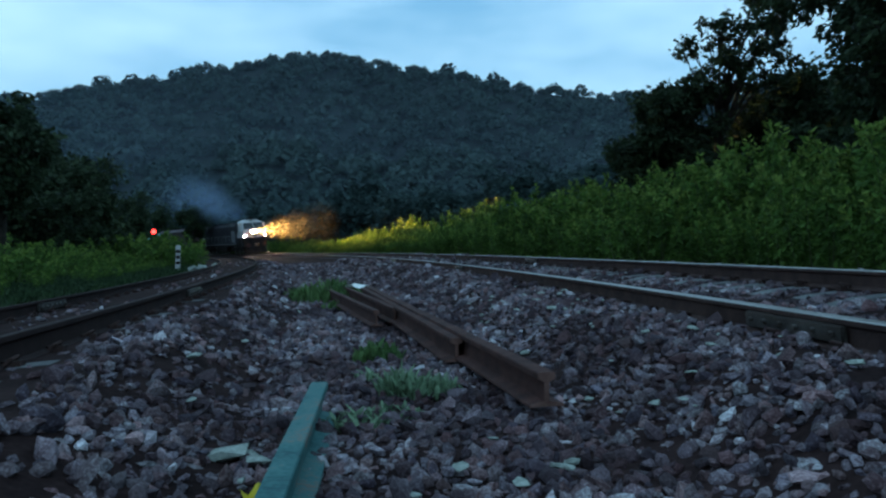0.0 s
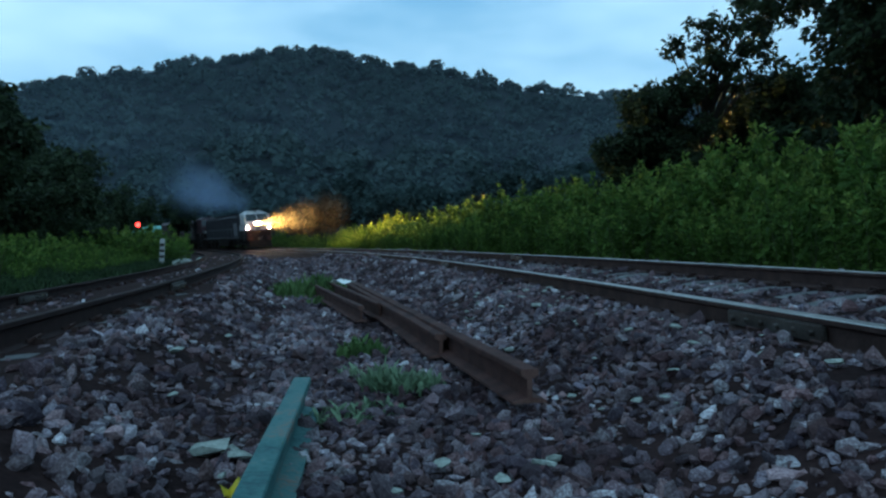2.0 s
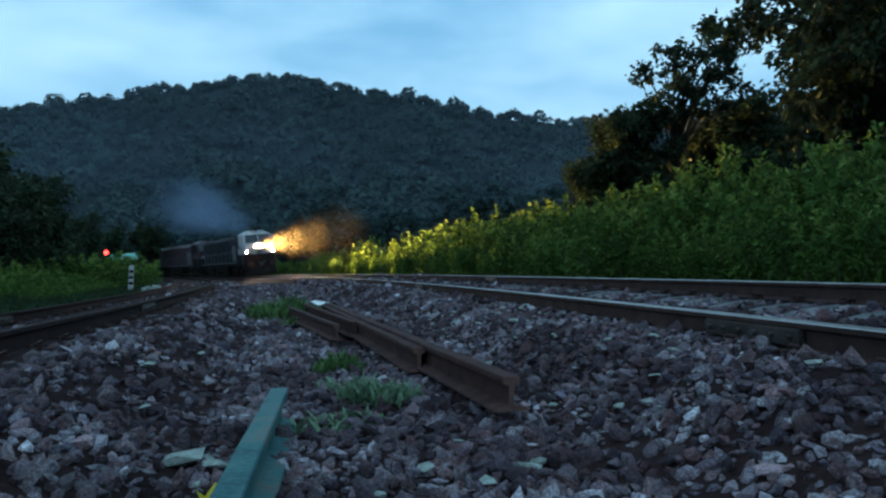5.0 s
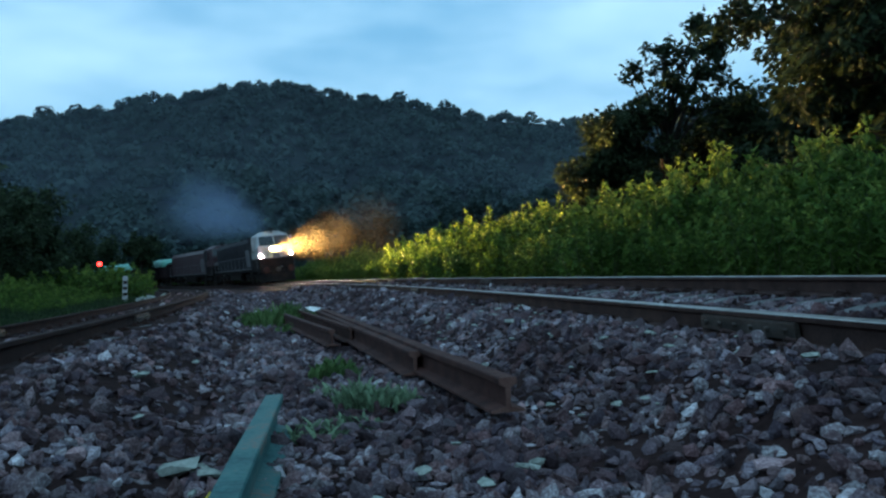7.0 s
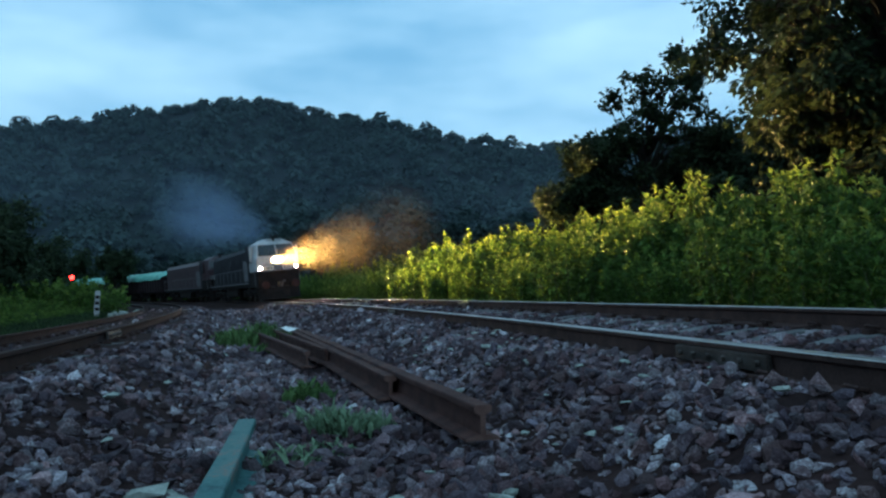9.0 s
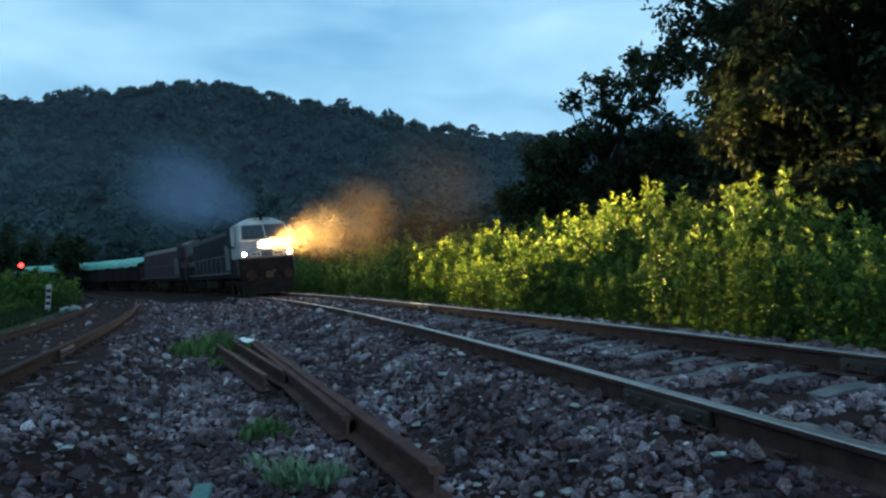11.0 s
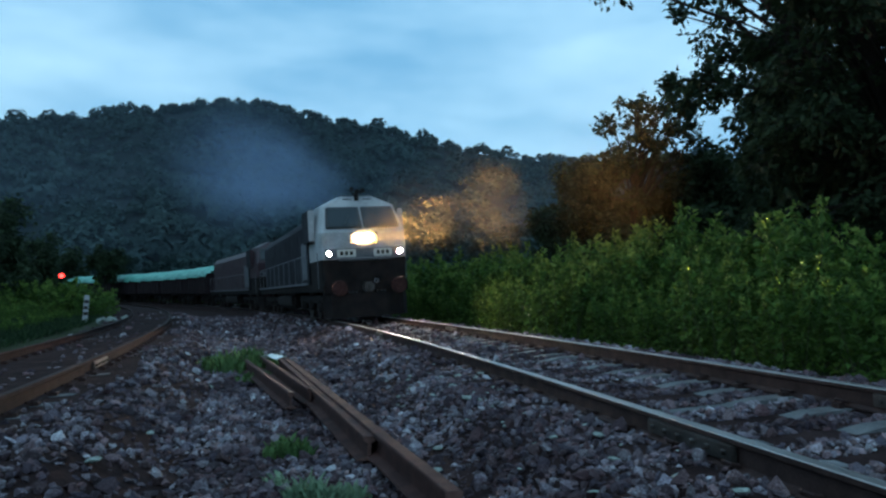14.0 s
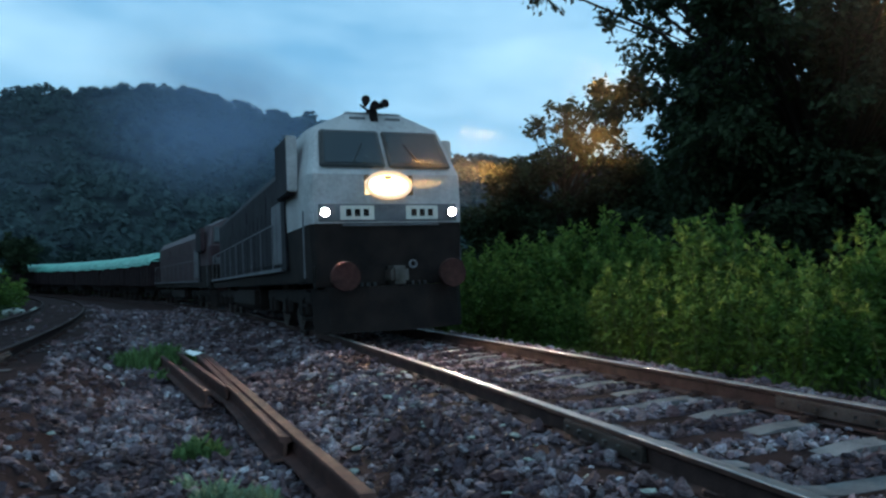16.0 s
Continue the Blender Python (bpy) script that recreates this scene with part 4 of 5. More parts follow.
def build_forest():
    """The woods that cover the hills, as one mesh of many crowns."""
    rng = np.random.default_rng(77)
    n = 5400
    ang = np.radians(rng.uniform(-52, 52, n))
    r = np.sqrt(rng.uniform(150 ** 2, 575 ** 2, n))
    px, py = r * np.sin(ang), r * np.cos(ang)
    a, s = MAIN.offset(px, py)
    ok = (np.abs(a) > 9) | (s > 280)
    px, py, r = px[ok], py[ok], r[ok]
    n = len(px)
    pz = land_height(px, py)
    size = rng.lognormal(0, 0.24, n) * 4.6
    size[rng.random(n) < 0.03] *= 1.4
    per = 66
    d = rng.normal(size=(n, per, 3))
    d /= np.linalg.norm(d, axis=2)[..., None]
    d[..., 2] = np.abs(d[..., 2]) * 0.9 - 0.15
    c = np.stack([px, py, pz + size * 0.35], -1)[:, None] + d * (size[:, None] * rng.uniform(0.6, 1.08, (n, per)))[..., None] * [0.78, 0.78, 1.0]
    # sprays of leaves that lie like shingles on the crown's skin
    nn = (d + [0, 0, 0.25] + rng.normal(scale=0.30, size=d.shape)).reshape(-1, 3)
    nn /= np.linalg.norm(nn, axis=1)[:, None]
    a = np.cross(nn, rng.normal(size=nn.shape))
    a /= np.linalg.norm(a, axis=1)[:, None] + 1e-6
    b = np.cross(nn, a)
    q = c.reshape(-1, 3)
    sz = (size[:, None] * rng.uniform(0.20, 0.42, (n, per))).reshape(-1, 1)
    v = np.stack([q - a * sz * 0.6, q + b * sz * 0.5 - nn * sz * 0.1, q + a * sz * 0.6 - nn * sz * 0.16, q - b * sz * 0.5], 1).reshape(-1, 3)
    f = np.arange(len(v)).reshape(-1, 4)
    f = np.stack([f[:, [0, 1, 2]], f[:, [0, 2, 3]]], 1).reshape(-1, 3)
    tagged(new("hill_forest", raw_mesh("hill_forest", v, f, LEAF_FAR_HAZED)), "dense dark green forest covering the hills", "forest", kind="stuff")


# ---------------------------------------------------------------- signal, marker
def build_lineside():
    sig = new("railway_signal")
    x, y = -37.0, 92.0
    sig.matrix_basis = pose(x, y, FLOOR_Z, 0, 0, 202)
    part("post", rodded((0, 0, 0), (0, 0, 3.1), 0.07, 0.06), SOOT, sig)
    part("head", boxed(-0.22, 0.22, -0.06, 0.1, 3.05, 4.35, bevel=0.04), SOOT, sig, "black signal head")
    # red lens made oversized, wider than the head, to imitate its glare
    lamp = part("lamp", rodded((0, 0.1, 3.68), (0, 0.13, 3.68), 0.27, sides=20), LAMP_RED, sig, "glowing red signal lamp")
    part("hood", tube(0.275, 0.29, 0.1, 0.3, 0, 3.68), SOOT, sig)
    part("dark_lens", rodded((0, 0.1, 4.1), (0, 0.115, 4.1), 0.1, sides=16), GLASS, sig)
    part("base", boxed(-0.25, 0.25, -0.25, 0.25, -0.1, 0.2, bevel=0.03), CONCRETE, sig)
    tagged(sig, "signal on a dark post showing a red light", "signal")
    post = new("marker_post")
    post.matrix_basis = pose(-12.85, 34.75, FLOOR_Z, 0, 2, 20)
    part("post", boxed(-0.11, 0.11, -0.07, 0.07, -0.2, 1.34, bevel=0.025), WHITE_PAINT, post)
    for k in range(3):
        part("black_bar", boxed(-0.085, 0.085, -0.078, -0.07, 0.42 + 0.28 * k, 0.56 + 0.28 * k), SOOT, post, "black painted bar")
    tagged(post, "white concrete marker post with black bars in the grass", "marker post")
    rng = np.random.default_rng(55)
    for i in range(16):
        v, f = stones(np.array([0.0]), np.array([30.0]), rng.uniform(0.18, 0.34), rng)
        v -= v.mean(0)
        ob = new("white_stone", raw_mesh("white_stone", v, f, PALE_STONE))
        ob.matrix_basis = pose(-11.55 + rng.normal(0, 0.42), 33.6 + rng.normal(0, 0.25), -0.30 + rng.uniform(0, 0.14))
        tagged(ob, "whitewashed stone in a heap beside the loop track", "stone", "heap of white stones")


# ---------------------------------------------------------------- train
def loft(rings, mat_of, close=True):
    """Skins a row of equal rings; mat_of(i, j) gives the material of a face."""
    bm = bmesh.new()
    vr = [[bm.verts.new(p) for p in r] for r in rings]
    n = len(vr[0])
    for i, (a, b) in enumerate(zip(vr, vr[1:])):
        for j in range(n if close else n - 1):
            f = bm.faces.new((a[j], a[(j + 1) % n], b[(j + 1) % n], b[j]))
            f.material_index = mat_of(i, j)
    return bm, vr


def bogie_parts(owner, y0, axles, gap, r=0.546):
    """Frame, springs and axle boxes of a bogie; its turning wheelsets are returned with their places."""
    half = gap * (axles - 1) / 2
    for sx in (-1, 1):
        bm = boxed(sx * 1.16 - 0.08, sx * 1.16 + 0.08, y0 - half - 0.75, y0 + half + 0.75, 0.62, 0.9, bevel=0.04)
        for k in range(axles):
            ya = y0 - half + gap * k
            box(bm, sx * 1.18 - 0.12, sx * 1.18 + 0.12, ya - 0.19, ya + 0.19, 0.36, 0.74, bevel=0.04)
            for d in (-0.36, 0.36):
                rod(bm, (sx * 1.18, ya + d, 0.42), (sx * 1.18, ya + d, 0.66), 0.09, sides=10)
        part("bogie_frame", bm, SOOT, owner)
    part("bolster", boxed(-1.1, 1.1, y0 - 0.35, y0 + 0.35, 0.6, 0.98, bevel=0.04), SOOT, owner)
    sets = []
    for k in range(axles):
        bm = bmesh.new()
        rod(bm, (-1.05, 0, 0), (1.05, 0, 0), 0.085, sides=12)
        for sx in (-1, 1):
            rod(bm, (sx * 0.80, 0, 0), (sx * 0.93, 0, 0), r, sides=28)
            rod(bm, (sx * 0.775, 0, 0), (sx * 0.805, 0, 0), r + 0.028, sides=28)
            rod(bm, (sx * 0.93, 0, 0), (sx * 0.955, 0, 0), r * 0.45, sides=18)
            for q in range(4):
                t = q * math.pi / 2
                box(bm, sx * 0.93 - 0.012, sx * 0.93 + 0.012, -0.04, 0.04, r * 0.5, r * 0.85, m=Matrix.Rotation(t, 4, "X"))
        w = part("wheelset", bm, WHEEL, owner)
        place = (0, y0 - half + gap * k, r)
        w.matrix_basis = pose(*place)
        sets.append((w, place, r))
    return sets


def build_locomotive(name, label, body, lit):
    """A six-axle diesel with a flat-nosed cab; its front faces +y, the origin is mid-length on the rail tops."""
    loco = tagged(new(name), label, "locomotive")
    F, HALF_LEN = 10.3, 10.3
    sets, lamps = [], []
    # cab: rings from the nose back, each from low right over the roof to low left
    prof = [(1.36, 1.25), (1.40, 2.04), (1.41, 2.52), (1.40, 2.92), (1.20, 3.86), (0.56, 4.17)]
    prof = prof + [(-x, z) for x, z in reversed(prof)]

    def nose(z, back):
        return F - back - (max(0.0, z - 2.98) * 0.62)
    rings = [[(x * 0.985, nose(z, 0.0), z) for x, z in prof], [(x * 1.0 + math.copysign(0.04, x), nose(z, 0.16), z) for x, z in prof],
             [(x * 1.0 + math.copysign(0.05, x), F - 1.1 if z > 3 else F - 0.9, z + (0.03 if z > 3.5 else 0)) for x, z in prof], [(x * 1.0 + math.copysign(0.05, x), F - 2.7, z + (0.03 if z > 3.5 else 0)) for x, z in prof]]
    bm, vr = loft(rings, lambda i, j: 1 if j in (0, 10) else 0, close=False)
    front = vr[0]
    # front plates between both sides, open in the middle where the headlamp sits
    lamp_x, z_low, z_high = 0.46, 2.54, 2.90
    for j, (a, b, c, d) in enumerate(zip(front[:5], front[1:6], front[-2:-7:-1], front[-1:-6:-1])):
        if j == 2:
            for z0, z1, x0, x1 in ((2.52, z_low, -1.4, 1.4), (z_low, z_high, -1.4, -lamp_x), (z_low, z_high, lamp_x, 1.4), (z_high, 2.92, -1.4, 1.4)):
                f = bm.faces.new([bm.verts.new((x * 0.985, F, z)) for x, z in ((x0, z0), (x1, z0), (x1, z1), (x0, z1))])
                f.material_index = 0
        else:
            f = bm.faces.new((a, b, c, d))
            f.material_index = 1 if j == 0 else 0
    bm.faces.new(list(reversed(vr[-1])))
    bmesh.ops.recalc_face_normals(bm, faces=bm.faces)
    part("cab", bm, [WHITE_PAINT if lit else body, SOOT], loco, "dirty white cab" if lit else "")
    part("roof_cap", boxed(-0.56, 0.56, F - 2.7, F - 0.78, 4.165, 4.22, bevel=0.02), DOOR_GREY, loco)
    # windscreens on the sloping front
    slope = math.degrees(math.atan(0.62))
    for sx in (-1, 1):
        tilt = pose(0, F - 0.265, 3.415, slope - 0.2, 0, 0)
        bm = boxed(0.03, 1.24, -0.012, 0.03, -0.44, 0.44, bevel=0.03)
        for v in bm.verts:
            if v.co.z > 0 and v.co.x > 0.8:
                v.co.x -= 0.10
            v.co.x *= sx
        bmesh.ops.recalc_face_normals(bm, faces=bm.faces)
        w = part("windscreen_frame", bm, RUBBER, loco)
        w.matrix_basis = tilt
        bm = boxed(0.09, 1.15, 0.028, 0.042, -0.37, 0.37, bevel=0.008)
        for v in bm.verts:
            if v.co.z > 0 and v.co.x > 0.8:
                v.co.x -= 0.08
            v.co.x *= sx
        bmesh.ops.recalc_face_normals(bm, faces=bm.faces)
        w = part("windscreen", bm, GLASS, loco, "dark glass windscreen")
        w.matrix_basis = tilt
        wp = part("wiper", rodded((sx * 0.62, 0.06, -0.36), (sx * 0.40, 0.055, 0.1), 0.012, sides=6), RUBBER, loco)
        wp.matrix_basis = tilt
    # headlamp: a recess with two barrels, made deep to narrow the beam
    bm = bmesh.new()
    for a in ((-lamp_x, -lamp_x + 0.01, F - 1.4, F + 0.01, z_low, z_high), (lamp_x - 0.01, lamp_x, F - 1.4, F + 0.01, z_low, z_high), (-lamp_x, lamp_x, F - 1.4, F + 0.01, z_low, z_low + 0.01),
              (-lamp_x, lamp_x, F - 1.4, F + 0.01, z_high - 0.01, z_high), (-lamp_x, lamp_x, F - 1.4, F - 1.39, z_low, z_high)):
        box(bm, *a)
    part("headlamp_box", bm, SOOT, loco)
    # an added glowing ring round both barrels, in place of the lamps' glare
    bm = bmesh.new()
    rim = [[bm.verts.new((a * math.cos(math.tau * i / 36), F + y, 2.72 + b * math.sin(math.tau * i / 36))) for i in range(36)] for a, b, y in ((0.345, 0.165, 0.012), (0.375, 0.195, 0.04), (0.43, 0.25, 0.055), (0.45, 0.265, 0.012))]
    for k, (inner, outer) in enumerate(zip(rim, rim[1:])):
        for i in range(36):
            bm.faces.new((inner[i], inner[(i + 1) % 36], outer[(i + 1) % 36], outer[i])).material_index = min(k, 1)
    part("reflector", bm, [LAMP_GLOW, LAMP_GLARE] if lit else [SOOT, SOOT], loco, "warm glowing ring added as headlamp glare" if lit else "")
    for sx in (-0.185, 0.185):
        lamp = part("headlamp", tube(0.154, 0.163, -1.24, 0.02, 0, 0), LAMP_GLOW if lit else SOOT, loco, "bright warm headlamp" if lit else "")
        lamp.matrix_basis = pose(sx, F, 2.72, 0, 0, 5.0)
        # an unseen disc, added to swing across the barrel and block lamplight
        lamps.append(part("dip_shutter", rodded((0, -0.003, 0), (0, 0.003, 0), 0.138, sides=24), SOOT, lamp))
        lamps[-1].matrix_basis = pose(0, -0.6, 0, 88, 0, 0)
        part("filament", rodded((0, -1.27, 0), (0, -1.235, 0), 0.10, sides=20), LAMP_BEAM if lit else GLASS, lamp)
    # band with the two number boards and the marker lamps
    part("board_band", boxed(-1.3, 1.3, F - 0.01, F + 0.025, 2.07, 2.38, bevel=0.01), DOOR_GREY, loco)
    for sx in (-1, 1):
        board = part("number_board", boxed(min(sx * 0.30, sx * 0.92), max(sx * 0.30, sx * 0.92), F + 0.026, F + 0.04, 2.10, 2.35, bevel=0.006), CREAM, loco)
        for k in range(3):
            x = sx * 0.61 - 0.16 + 0.16 * k
            part("letter_bar", boxed(x - 0.05, x + 0.05, F + 0.041, F + 0.046, 2.16, 2.29), SOOT, board)
        m = part("marker_lamp", tube(0.064, 0.10, F, F + 0.08, sx * 1.19, 2.23), DOOR_GREY, loco)
        part("bulb", rodded((sx * 1.19, F + 0.03, 2.23), (sx * 1.19, F + 0.05, 2.23), 0.062, sides=18), LAMP_MARK if lit else GLASS, m, "bright white lamp" if lit else "")
    part("handrail", rodded((-0.9, F + 0.1, 2.0), (0.9, F + 0.1, 2.0), 0.015, sides=6), DOOR_GREY, loco)
    # roof: horns and beacon
    horn = part("horn", boxed(-0.1, 0.1, F - 1.0, F - 0.8, 4.16, 4.29, bevel=0.02), SOOT, loco, "black roof horn cluster")
    for x, z, d in ((-0.18, 4.36, 1), (0.02, 4.32, 1), (0.20, 4.41, 1)):
        part("trumpet", rodded((x * 0.5, F - 0.95, z - 0.02), (x, F - 0.55, z), 0.025, 0.085, sides=12), SOOT, horn)
    part("pipe", rodded((0.0, F - 0.9, 4.24), (0.2, F - 0.95, 4.41), 0.022, sides=6), SOOT, horn)
    part("beacon", rodded((0.02, F - 0.7, 4.02), (0.02, F - 0.7, 4.28), 0.09, 0.07, sides=14), SOOT, loco)
    for sx in (-1, 1):
        part("roof_strip_lamp", boxed(min(sx * 0.2, sx * 0.5), max(sx * 0.2, sx * 0.5), F - 0.72, F - 0.66, 4.06, 4.10), DOOR_GREY, loco)
        # cab sides: window, projecting shelter, door, mirror, steps
        x = sx * 1.47
        part("side_window", boxed(x - 0.03, x + 0.03, F - 2.0, F - 1.2, 2.95, 3.55, bevel=0.02), GLASS, loco)
        part("side_shelter", boxed(min(x, x + sx * 0.17), max(x, x + sx * 0.17), F - 2.3, F - 0.98, 2.68, 3.78, bevel=0.03), HOOD_PAINT, loco)
        part("shelter_edge", boxed(min(x - sx * 0.02, x + sx * 0.18), max(x - sx * 0.02, x + sx * 0.18), F - 0.985, F - 0.92, 2.72, 3.76, bevel=0.02), WHITE_PAINT if lit else body, loco)
        part("cab_door", boxed(x - 0.03, x + 0.025, F - 2.66, F - 2.2, 1.3, 3.2, bevel=0.02), HOOD_PAINT, loco)
        for k in range(4):
            part("step", boxed(min(sx * 1.15, sx * 1.45), max(sx * 1.15, sx * 1.45), F - 0.95, F - 0.5, 0.35 + 0.25 * k, 0.39 + 0.25 * k), SOOT, loco)
        part("grab_rail", rodded((sx * 1.5, F - 0.35, 1.1), (sx * 1.5, F - 0.35, 2.3), 0.016, sides=6), DOOR_GREY, loco)
    # long hood with doors, grilles, roof gear
    hood = [(1.12, 1.35), (1.14, 3.55), (0.85, 3.92), (-0.85, 3.92), (-1.14, 3.55), (-1.12, 1.35)]
    bm, vr = loft([[(x, F - 2.7, z) for x, z in hood], [(x, -HALF_LEN + 0.4, z) for x, z in hood]], lambda i, j: 0)
    bm.faces.new(vr[1])
    bmesh.ops.recalc_face_normals(bm, faces=bm.faces)
    hb = part("hood", bm, [body], loco)
    for sx in (-1, 1):
        for k in range(20):
            y = F - 3.2 - 0.80 * k
            part("hood_door", boxed(min(sx * 1.13, sx * 1.165), max(sx * 1.13, sx * 1.165), y - 0.36, y + 0.36, 1.5, 2.95 if k % 5 else 3.35, bevel=0.012), DOOR_GREY if k in (2, 3) else body, hb)
    for k in range(4):
        y = 3.0 - 3.0 * k
        part("roof_fan", rodded((0, y, 3.9), (0, y, 4.05), 0.62, 0.6, sides=24), SOOT, hb)
    part("exhaust_stack", boxed(-0.3, 0.3, 4.4, 5.2, 3.9, 4.12, bevel=0.03), SOOT, hb)
    # frame, walkway, rails, tank
    part("underframe", boxed(-1.42, 1.42, -HALF_LEN, F - 0.02, 1.0, 1.3, bevel=0.03), SOOT, loco)
    for sx in (-1, 1):
        part("walkway_edge", boxed(min(sx * 1.3, sx * 1.5), max(sx * 1.3, sx * 1.5), -HALF_LEN, F - 2.75, 1.28, 1.36, bevel=0.01), DOOR_GREY, loco)
        part("handrail", rodded((sx * 1.45, -HALF_LEN + 0.2, 2.35), (sx * 1.45, F - 2.8, 2.35), 0.018, sides=6), DOOR_GREY, loco)
        for k in range(10):
            y = -HALF_LEN + 0.3 + 1.8 * k
            if y < F - 2.8:
                part("stanchion", rodded((sx * 1.45, y, 1.3), (sx * 1.45, y, 2.35), 0.018, sides=6), DOOR_GREY, loco)
    part("fuel_tank", boxed(-1.38, 1.38, -2.8, 2.6, 0.35, 1.02, bevel=0.14), SOOT, loco)
    # front end: buffer beam, buffers, coupler, hoses, plough
    part("buffer_beam", boxed(-1.4, 1.4, F - 0.16, F + 0.06, 0.92, 1.32, bevel=0.02), SOOT, loco)
    bm = boxed(-1.36, 1.36, F - 0.2, F - 0.02, 1.3, 2.06, bevel=0.03)
    part("lower_nose", bm, SOOT, loco, "sooty lower nose")
    for sx in (-1, 1):
        b = part("buffer", rodded((sx * 0.98, F + 0.05, 1.1), (sx * 0.98, F + 0.46, 1.1), 0.11, 0.09, sides=16), SOOT, loco)
        part("buffer_head", rodded((sx * 0.98, F + 0.46, 1.1), (sx * 0.98, F + 0.51, 1.1), 0.26, 0.25, sides=24), RUST, b)
        for k in range(3):
            part("air_hose", rodded((sx * (0.35 + 0.12 * k), F + 0.08, 0.98), (sx * (0.38 + 0.12 * k), F + 0.2, 0.55), 0.03, sides=8), RUBBER, loco)
    part("coupler", boxed(-0.16, 0.16, F, F + 0.5, 0.94, 1.26, bevel=0.06), WHEEL, loco)
    part("uncoupling_hook", tube(0.05, 0.075, F + 0.5, F + 0.54, -0.22, 1.28), DOOR_GREY, loco)
    bm = bmesh.new()
    ring = []
    for x, y in ((-1.42, F - 0.25), (-1.2, F + 0.1), (-0.55, F + 0.34), (0, F + 0.4), (0.55, F + 0.34), (1.2, F + 0.1), (1.42, F - 0.25)):
        ring.append((bm.verts.new((x, y, 0.92)), bm.verts.new((x * 0.99, y + 0.07, 0.14))))
    for a, b in zip(ring, ring[1:]):
        bm.faces.new((a[0], b[0], b[1], a[1]))
    bmesh.ops.recalc_face_normals(bm, faces=bm.faces)
    bmesh.ops.solidify(bm, geom=bm.faces, thickness=0.03)
    part("plough", bm, SOOT, loco, "sooty plough plate")
    sets += bogie_parts(loco, 6.6, 3, 1.85) + bogie_parts(loco, -6.6, 3, 1.85)
    return loco, sets, lamps


def build_wagon():
    """An open wagon with ribbed sides under a bulging tarpaulin."""
    wagon = tagged(new("freight_wagon"), "brown open wagon covered by a green tarpaulin", "freight wagon", "wagons of the train")
    L = 5.15
    part("body", boxed(-1.5, 1.5, -L, L, 1.1, 2.88, bevel=0.03), WAGON_BROWN, wagon)
    for sx in (-1, 1):
        for k in range(9):
            y = -L + 0.3 + k * (2 * L - 0.6) / 8
            part("rib", boxed(min(sx * 1.5, sx * 1.6), max(sx * 1.5, sx * 1.6), y - 0.06, y + 0.06, 1.1, 2.85, bevel=0.015), WAGON_BROWN, wagon)
    part("underframe", boxed(-1.3, 1.3, -L - 0.1, L + 0.1, 0.9, 1.12, bevel=0.02), SOOT, wagon)
    rng = np.random.default_rng(66)
    nx, ny = 17, 33
    vs, fs = [], []
    for i in range(ny):
        v = i / (ny - 1) * 2 - 1
        for j in range(nx):
            u = j / (nx - 1) * 2 - 1
            x, y = 1.64 * u, (L + 0.28) * v
            top = 2.97 + 0.55 * (1 - abs(u) ** 2.4) * (1 - 0.6 * abs(v) ** 6) + 0.08 * math.sin(v * 11 + u) + 0.04 * math.sin(v * 31 + u * 5)
            z = top if abs(u) < 0.9 else 2.97 - (abs(u) - 0.9) * 4.0 * (0.85 + 0.12 * math.sin(v * 7) + 0.08 * math.sin(v * 19))
            vs.append((math.copysign(min(abs(x), 1.63), x), y, z))
    for i in range(ny - 1):
        for j in range(nx - 1):
            k = i * nx + j
            fs.append((k, k + 1, k + nx + 1, k + nx))
    part("tarpaulin", raw_mesh("tarpaulin", vs, fs, TARPAULIN, smooth=True), None, wagon, "rumpled green tarpaulin")
    for sy in (-1, 1):
        part("coupler", boxed(-0.12, 0.12, min(sy * L, sy * (L + 0.4)), max(sy * L, sy * (L + 0.4)), 0.95, 1.2, bevel=0.03), SOOT, wagon)
    sets = bogie_parts(wagon, 3.4, 2, 2.0, 0.5) + bogie_parts(wagon, -3.4, 2, 2.0, 0.5)
    return wagon, sets


def wisp_mesh(name, mat):
    """A shallow dish of thin smoke, one unit across from its middle."""
    bm = bmesh.new()
    bmesh.ops.create_circle(bm, cap_ends=True, cap_tris=True, segments=20, radius=1.0)
    for v in bm.verts:
        if v.co.length < 0.1:
            v.co.z = 0.12
    return mesh_of(name, bm, mat)


def build_smoke():
    """Exhaust over the engine, in wisps, and dishes that imitate haze in its beam; all travel with the train."""
    rng = random.Random(4)
    exhaust = tagged(new("exhaust_smoke"), "thin blue-grey diesel smoke above the engine", "smoke")
    me = wisp_mesh("wisp", SMOKE_BLUE)
    for i in range(5):
        f = i / 4
        w = part("wisp", me, None, exhaust)
        size = 1.7 + 3.4 * f
        w.matrix_basis = Matrix.Translation((0.2 + 2.6 * f, 4.6 - 12 * f, 5.2 + 3.0 * f)) @ pose(0, 0, 0, rng.uniform(75, 105), rng.uniform(-15, 15), rng.uniform(-25, 25)) @ Matrix.Diagonal((size * 1.1, size, size, 1))
    # warm-tinted dishes square to the headlamp's beam imitate lamplit haze, the nearest its halo
    for far, thin in LAMP_HAZE:
        w = part("wisp", wisp_mesh("wisp", thin), None, exhaust)
        wide = 0.85 + 0.11 * far
        w.matrix_basis = Matrix.Translation((0.0, 10.3 + far, 2.78 + 0.01 * far)) @ pose(0, 0, 0, 90 + rng.uniform(-8, 8), 0, rng.uniform(-10, 10)) @ Matrix.Diagonal((wide, wide, 0.4, 1))
    return exhaust


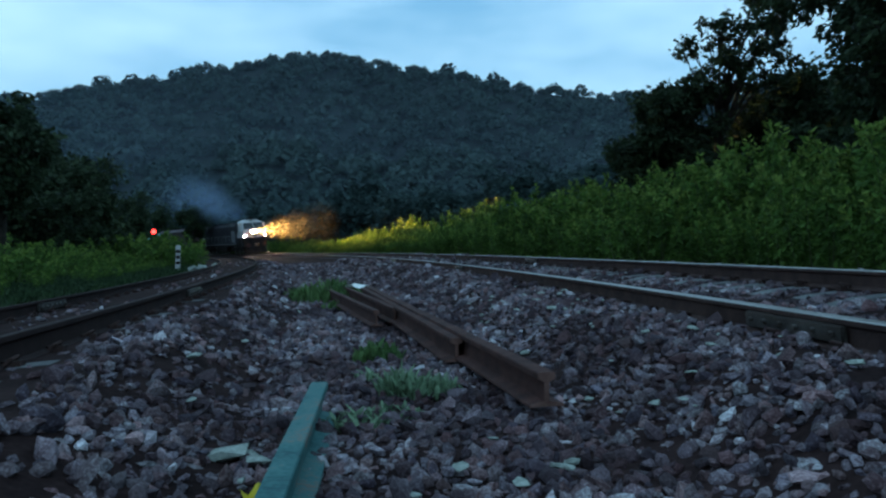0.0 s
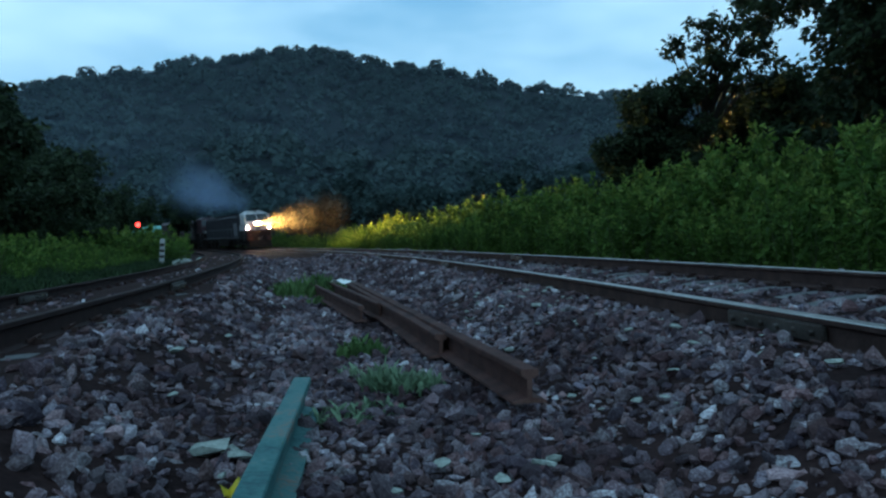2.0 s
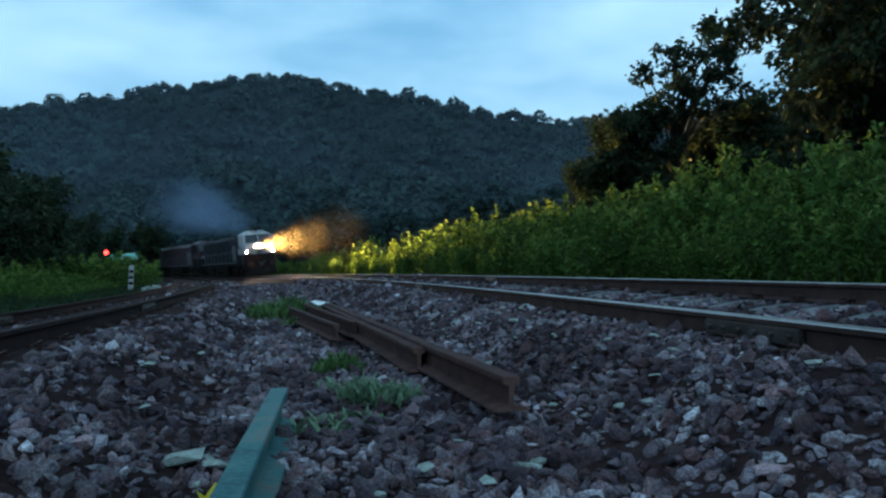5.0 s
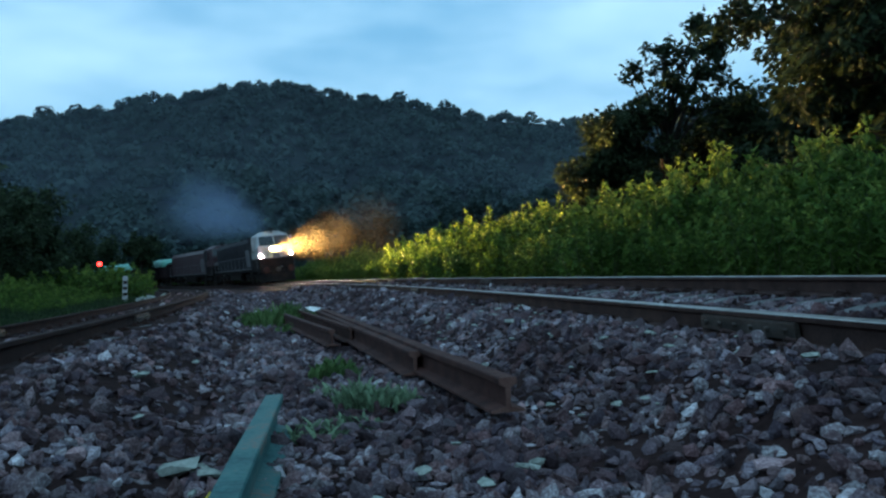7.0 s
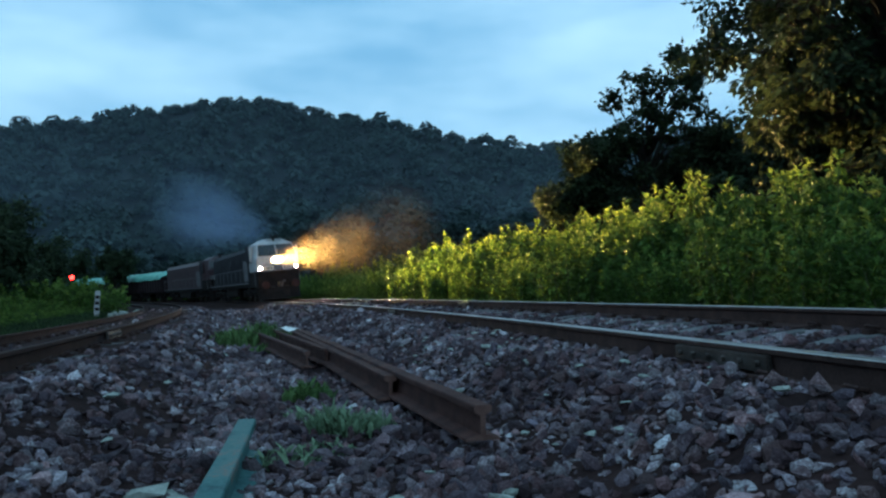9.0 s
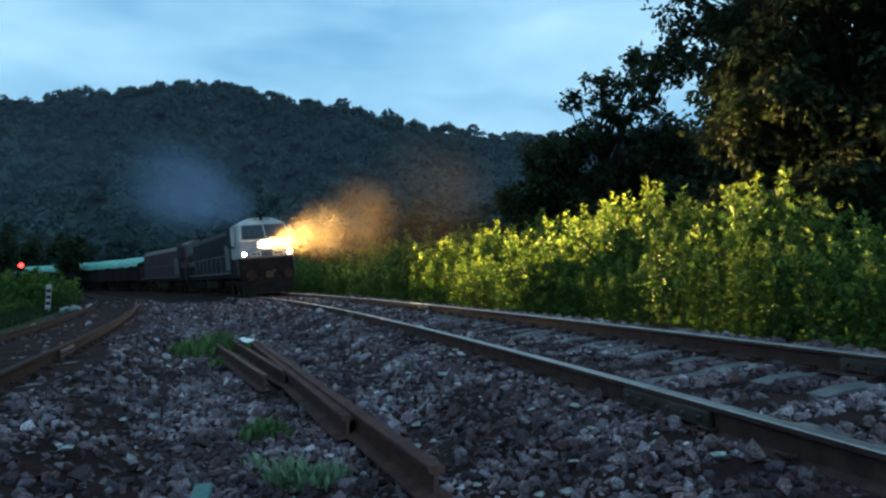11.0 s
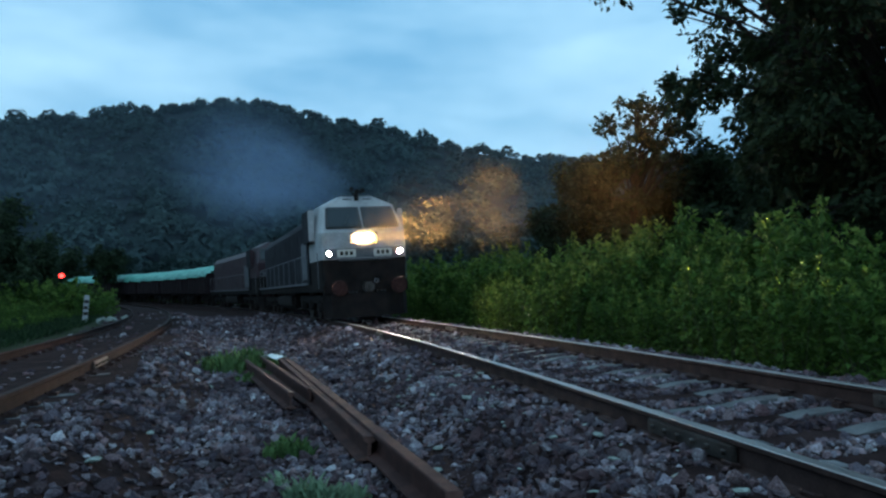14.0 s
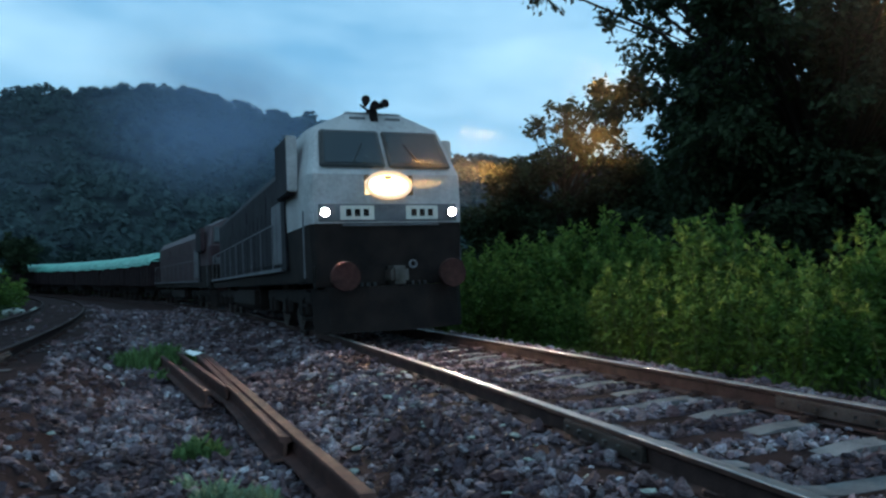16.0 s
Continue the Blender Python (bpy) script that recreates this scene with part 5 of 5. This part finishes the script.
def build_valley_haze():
    """Two thin sheets added to imitate evening haze, curved across the valley before and on the hills."""
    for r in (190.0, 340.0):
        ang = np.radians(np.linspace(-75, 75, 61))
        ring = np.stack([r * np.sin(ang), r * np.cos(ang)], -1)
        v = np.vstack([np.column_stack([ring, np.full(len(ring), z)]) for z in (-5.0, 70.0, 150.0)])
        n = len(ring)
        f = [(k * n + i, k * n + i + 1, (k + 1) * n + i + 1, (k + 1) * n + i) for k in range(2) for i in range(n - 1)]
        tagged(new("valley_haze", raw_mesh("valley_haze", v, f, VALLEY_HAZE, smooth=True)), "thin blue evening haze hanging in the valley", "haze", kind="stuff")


# the place of the train's nose along the track, in metres, second by second
def nose_at(t):
    return float(np.interp(t, [k for k, _ in NOSE], [v for _, v in NOSE]))


def smooth_nose(t):
    return 90.75 - 4.12 * t - 0.0468 * t * t


NOSE = [(i * 0.25, smooth_nose(i * 0.25)) for i in range(0, 69)]


def vehicle_pose(s_mid, reach=6.6):
    """On both bogies, leaning a little to the inside of the bend."""
    a, b = MAIN.at(s_mid - reach, -0.14)[0], MAIN.at(s_mid + reach, -0.14)[0]
    p, h = (a + b) / 2, math.atan2(a[0] - b[0], b[1] - a[1])
    return Matrix.Translation(p) @ pose(0, 0, 0, 0, math.degrees(math.atan(MAIN.cant)), 180 + math.degrees(h))


build_ground()
bed = build_bed()
build_track(MAIN, "curved main track on concrete sleepers with polished rail tops", (4.22, 17.2, 30.2), 1, 80, DARK_STEEL, WORN_STEEL)
build_track(LOOP, "curved loop track with dark rails in oily ballast", (9.5,), 2, 40, LOOP_STEEL, LOOP_STEEL)
build_loose_rails()
build_lineside()
lead, lead_sets, lead_lamps = build_locomotive("locomotive", "diesel locomotive with dirty white cab and blazing headlamp", HOOD_PAINT, True)
second, second_sets, _ = build_locomotive("locomotive", "maroon diesel locomotive coupled behind the leading one", MAROON, False)
wagon, wagon_sets = build_wagon()
WAGON_STEP = 11.0
wagons = [(wagon, wagon_sets)]
for _ in range(5):
    w = copy_thing(wagon, Matrix())
    wagons.append((w, [(c, s[1], s[2]) for c, s in zip([c for c in w.children if c.name.startswith("wheelset")], wagon_sets)]))
smoke = build_smoke()
build_shrubs()
verge_grass()
build_trees()
build_forest()
build_valley_haze()
build_litter()
scatter_ballast(bed)


def motions():
    """The train rolls towards the camera along the main track; every wheelset turns as it rolls."""
    times = [i * 0.5 for i in range(33)]
    train = [(lead, 10.3, lead_sets), (second, 32.0, second_sets)]
    train += [(w, 48.6 + WAGON_STEP * i, sets) for i, (w, sets) in enumerate(wagons)]
    for thing, behind, sets in train:
        walk(thing, [(t, vehicle_pose(nose_at(t) + behind, 6.6 if len(sets) > 4 else 3.4)) for t in times])
    for thing in (smoke,):
        walk(thing, [(t, vehicle_pose(nose_at(t) + 10.3)) for t in times])
    # the added discs turn across the barrels to dim the beam as the train draws near
    for shutter in lead_lamps:
        walk(shutter, [(t, pose(0, -0.6, 0, turn, 0, 0)) for t, turn in ((0, 88), (10.5, 88), (12.5, 77), (13.2, 70), (13.5, 65), (14.0, 55), (14.5, 50), (16.0, 46))])
    steps = [i / 7.5 for i in range(121)]
    for thing, behind, sets in train[:4]:
        for wheel, place, r in sets:
            walk(wheel, [(t, pose(*place) @ Matrix.Rotation(-(nose_at(0) - nose_at(t)) / r, 4, "X")) for t in steps])


motions()
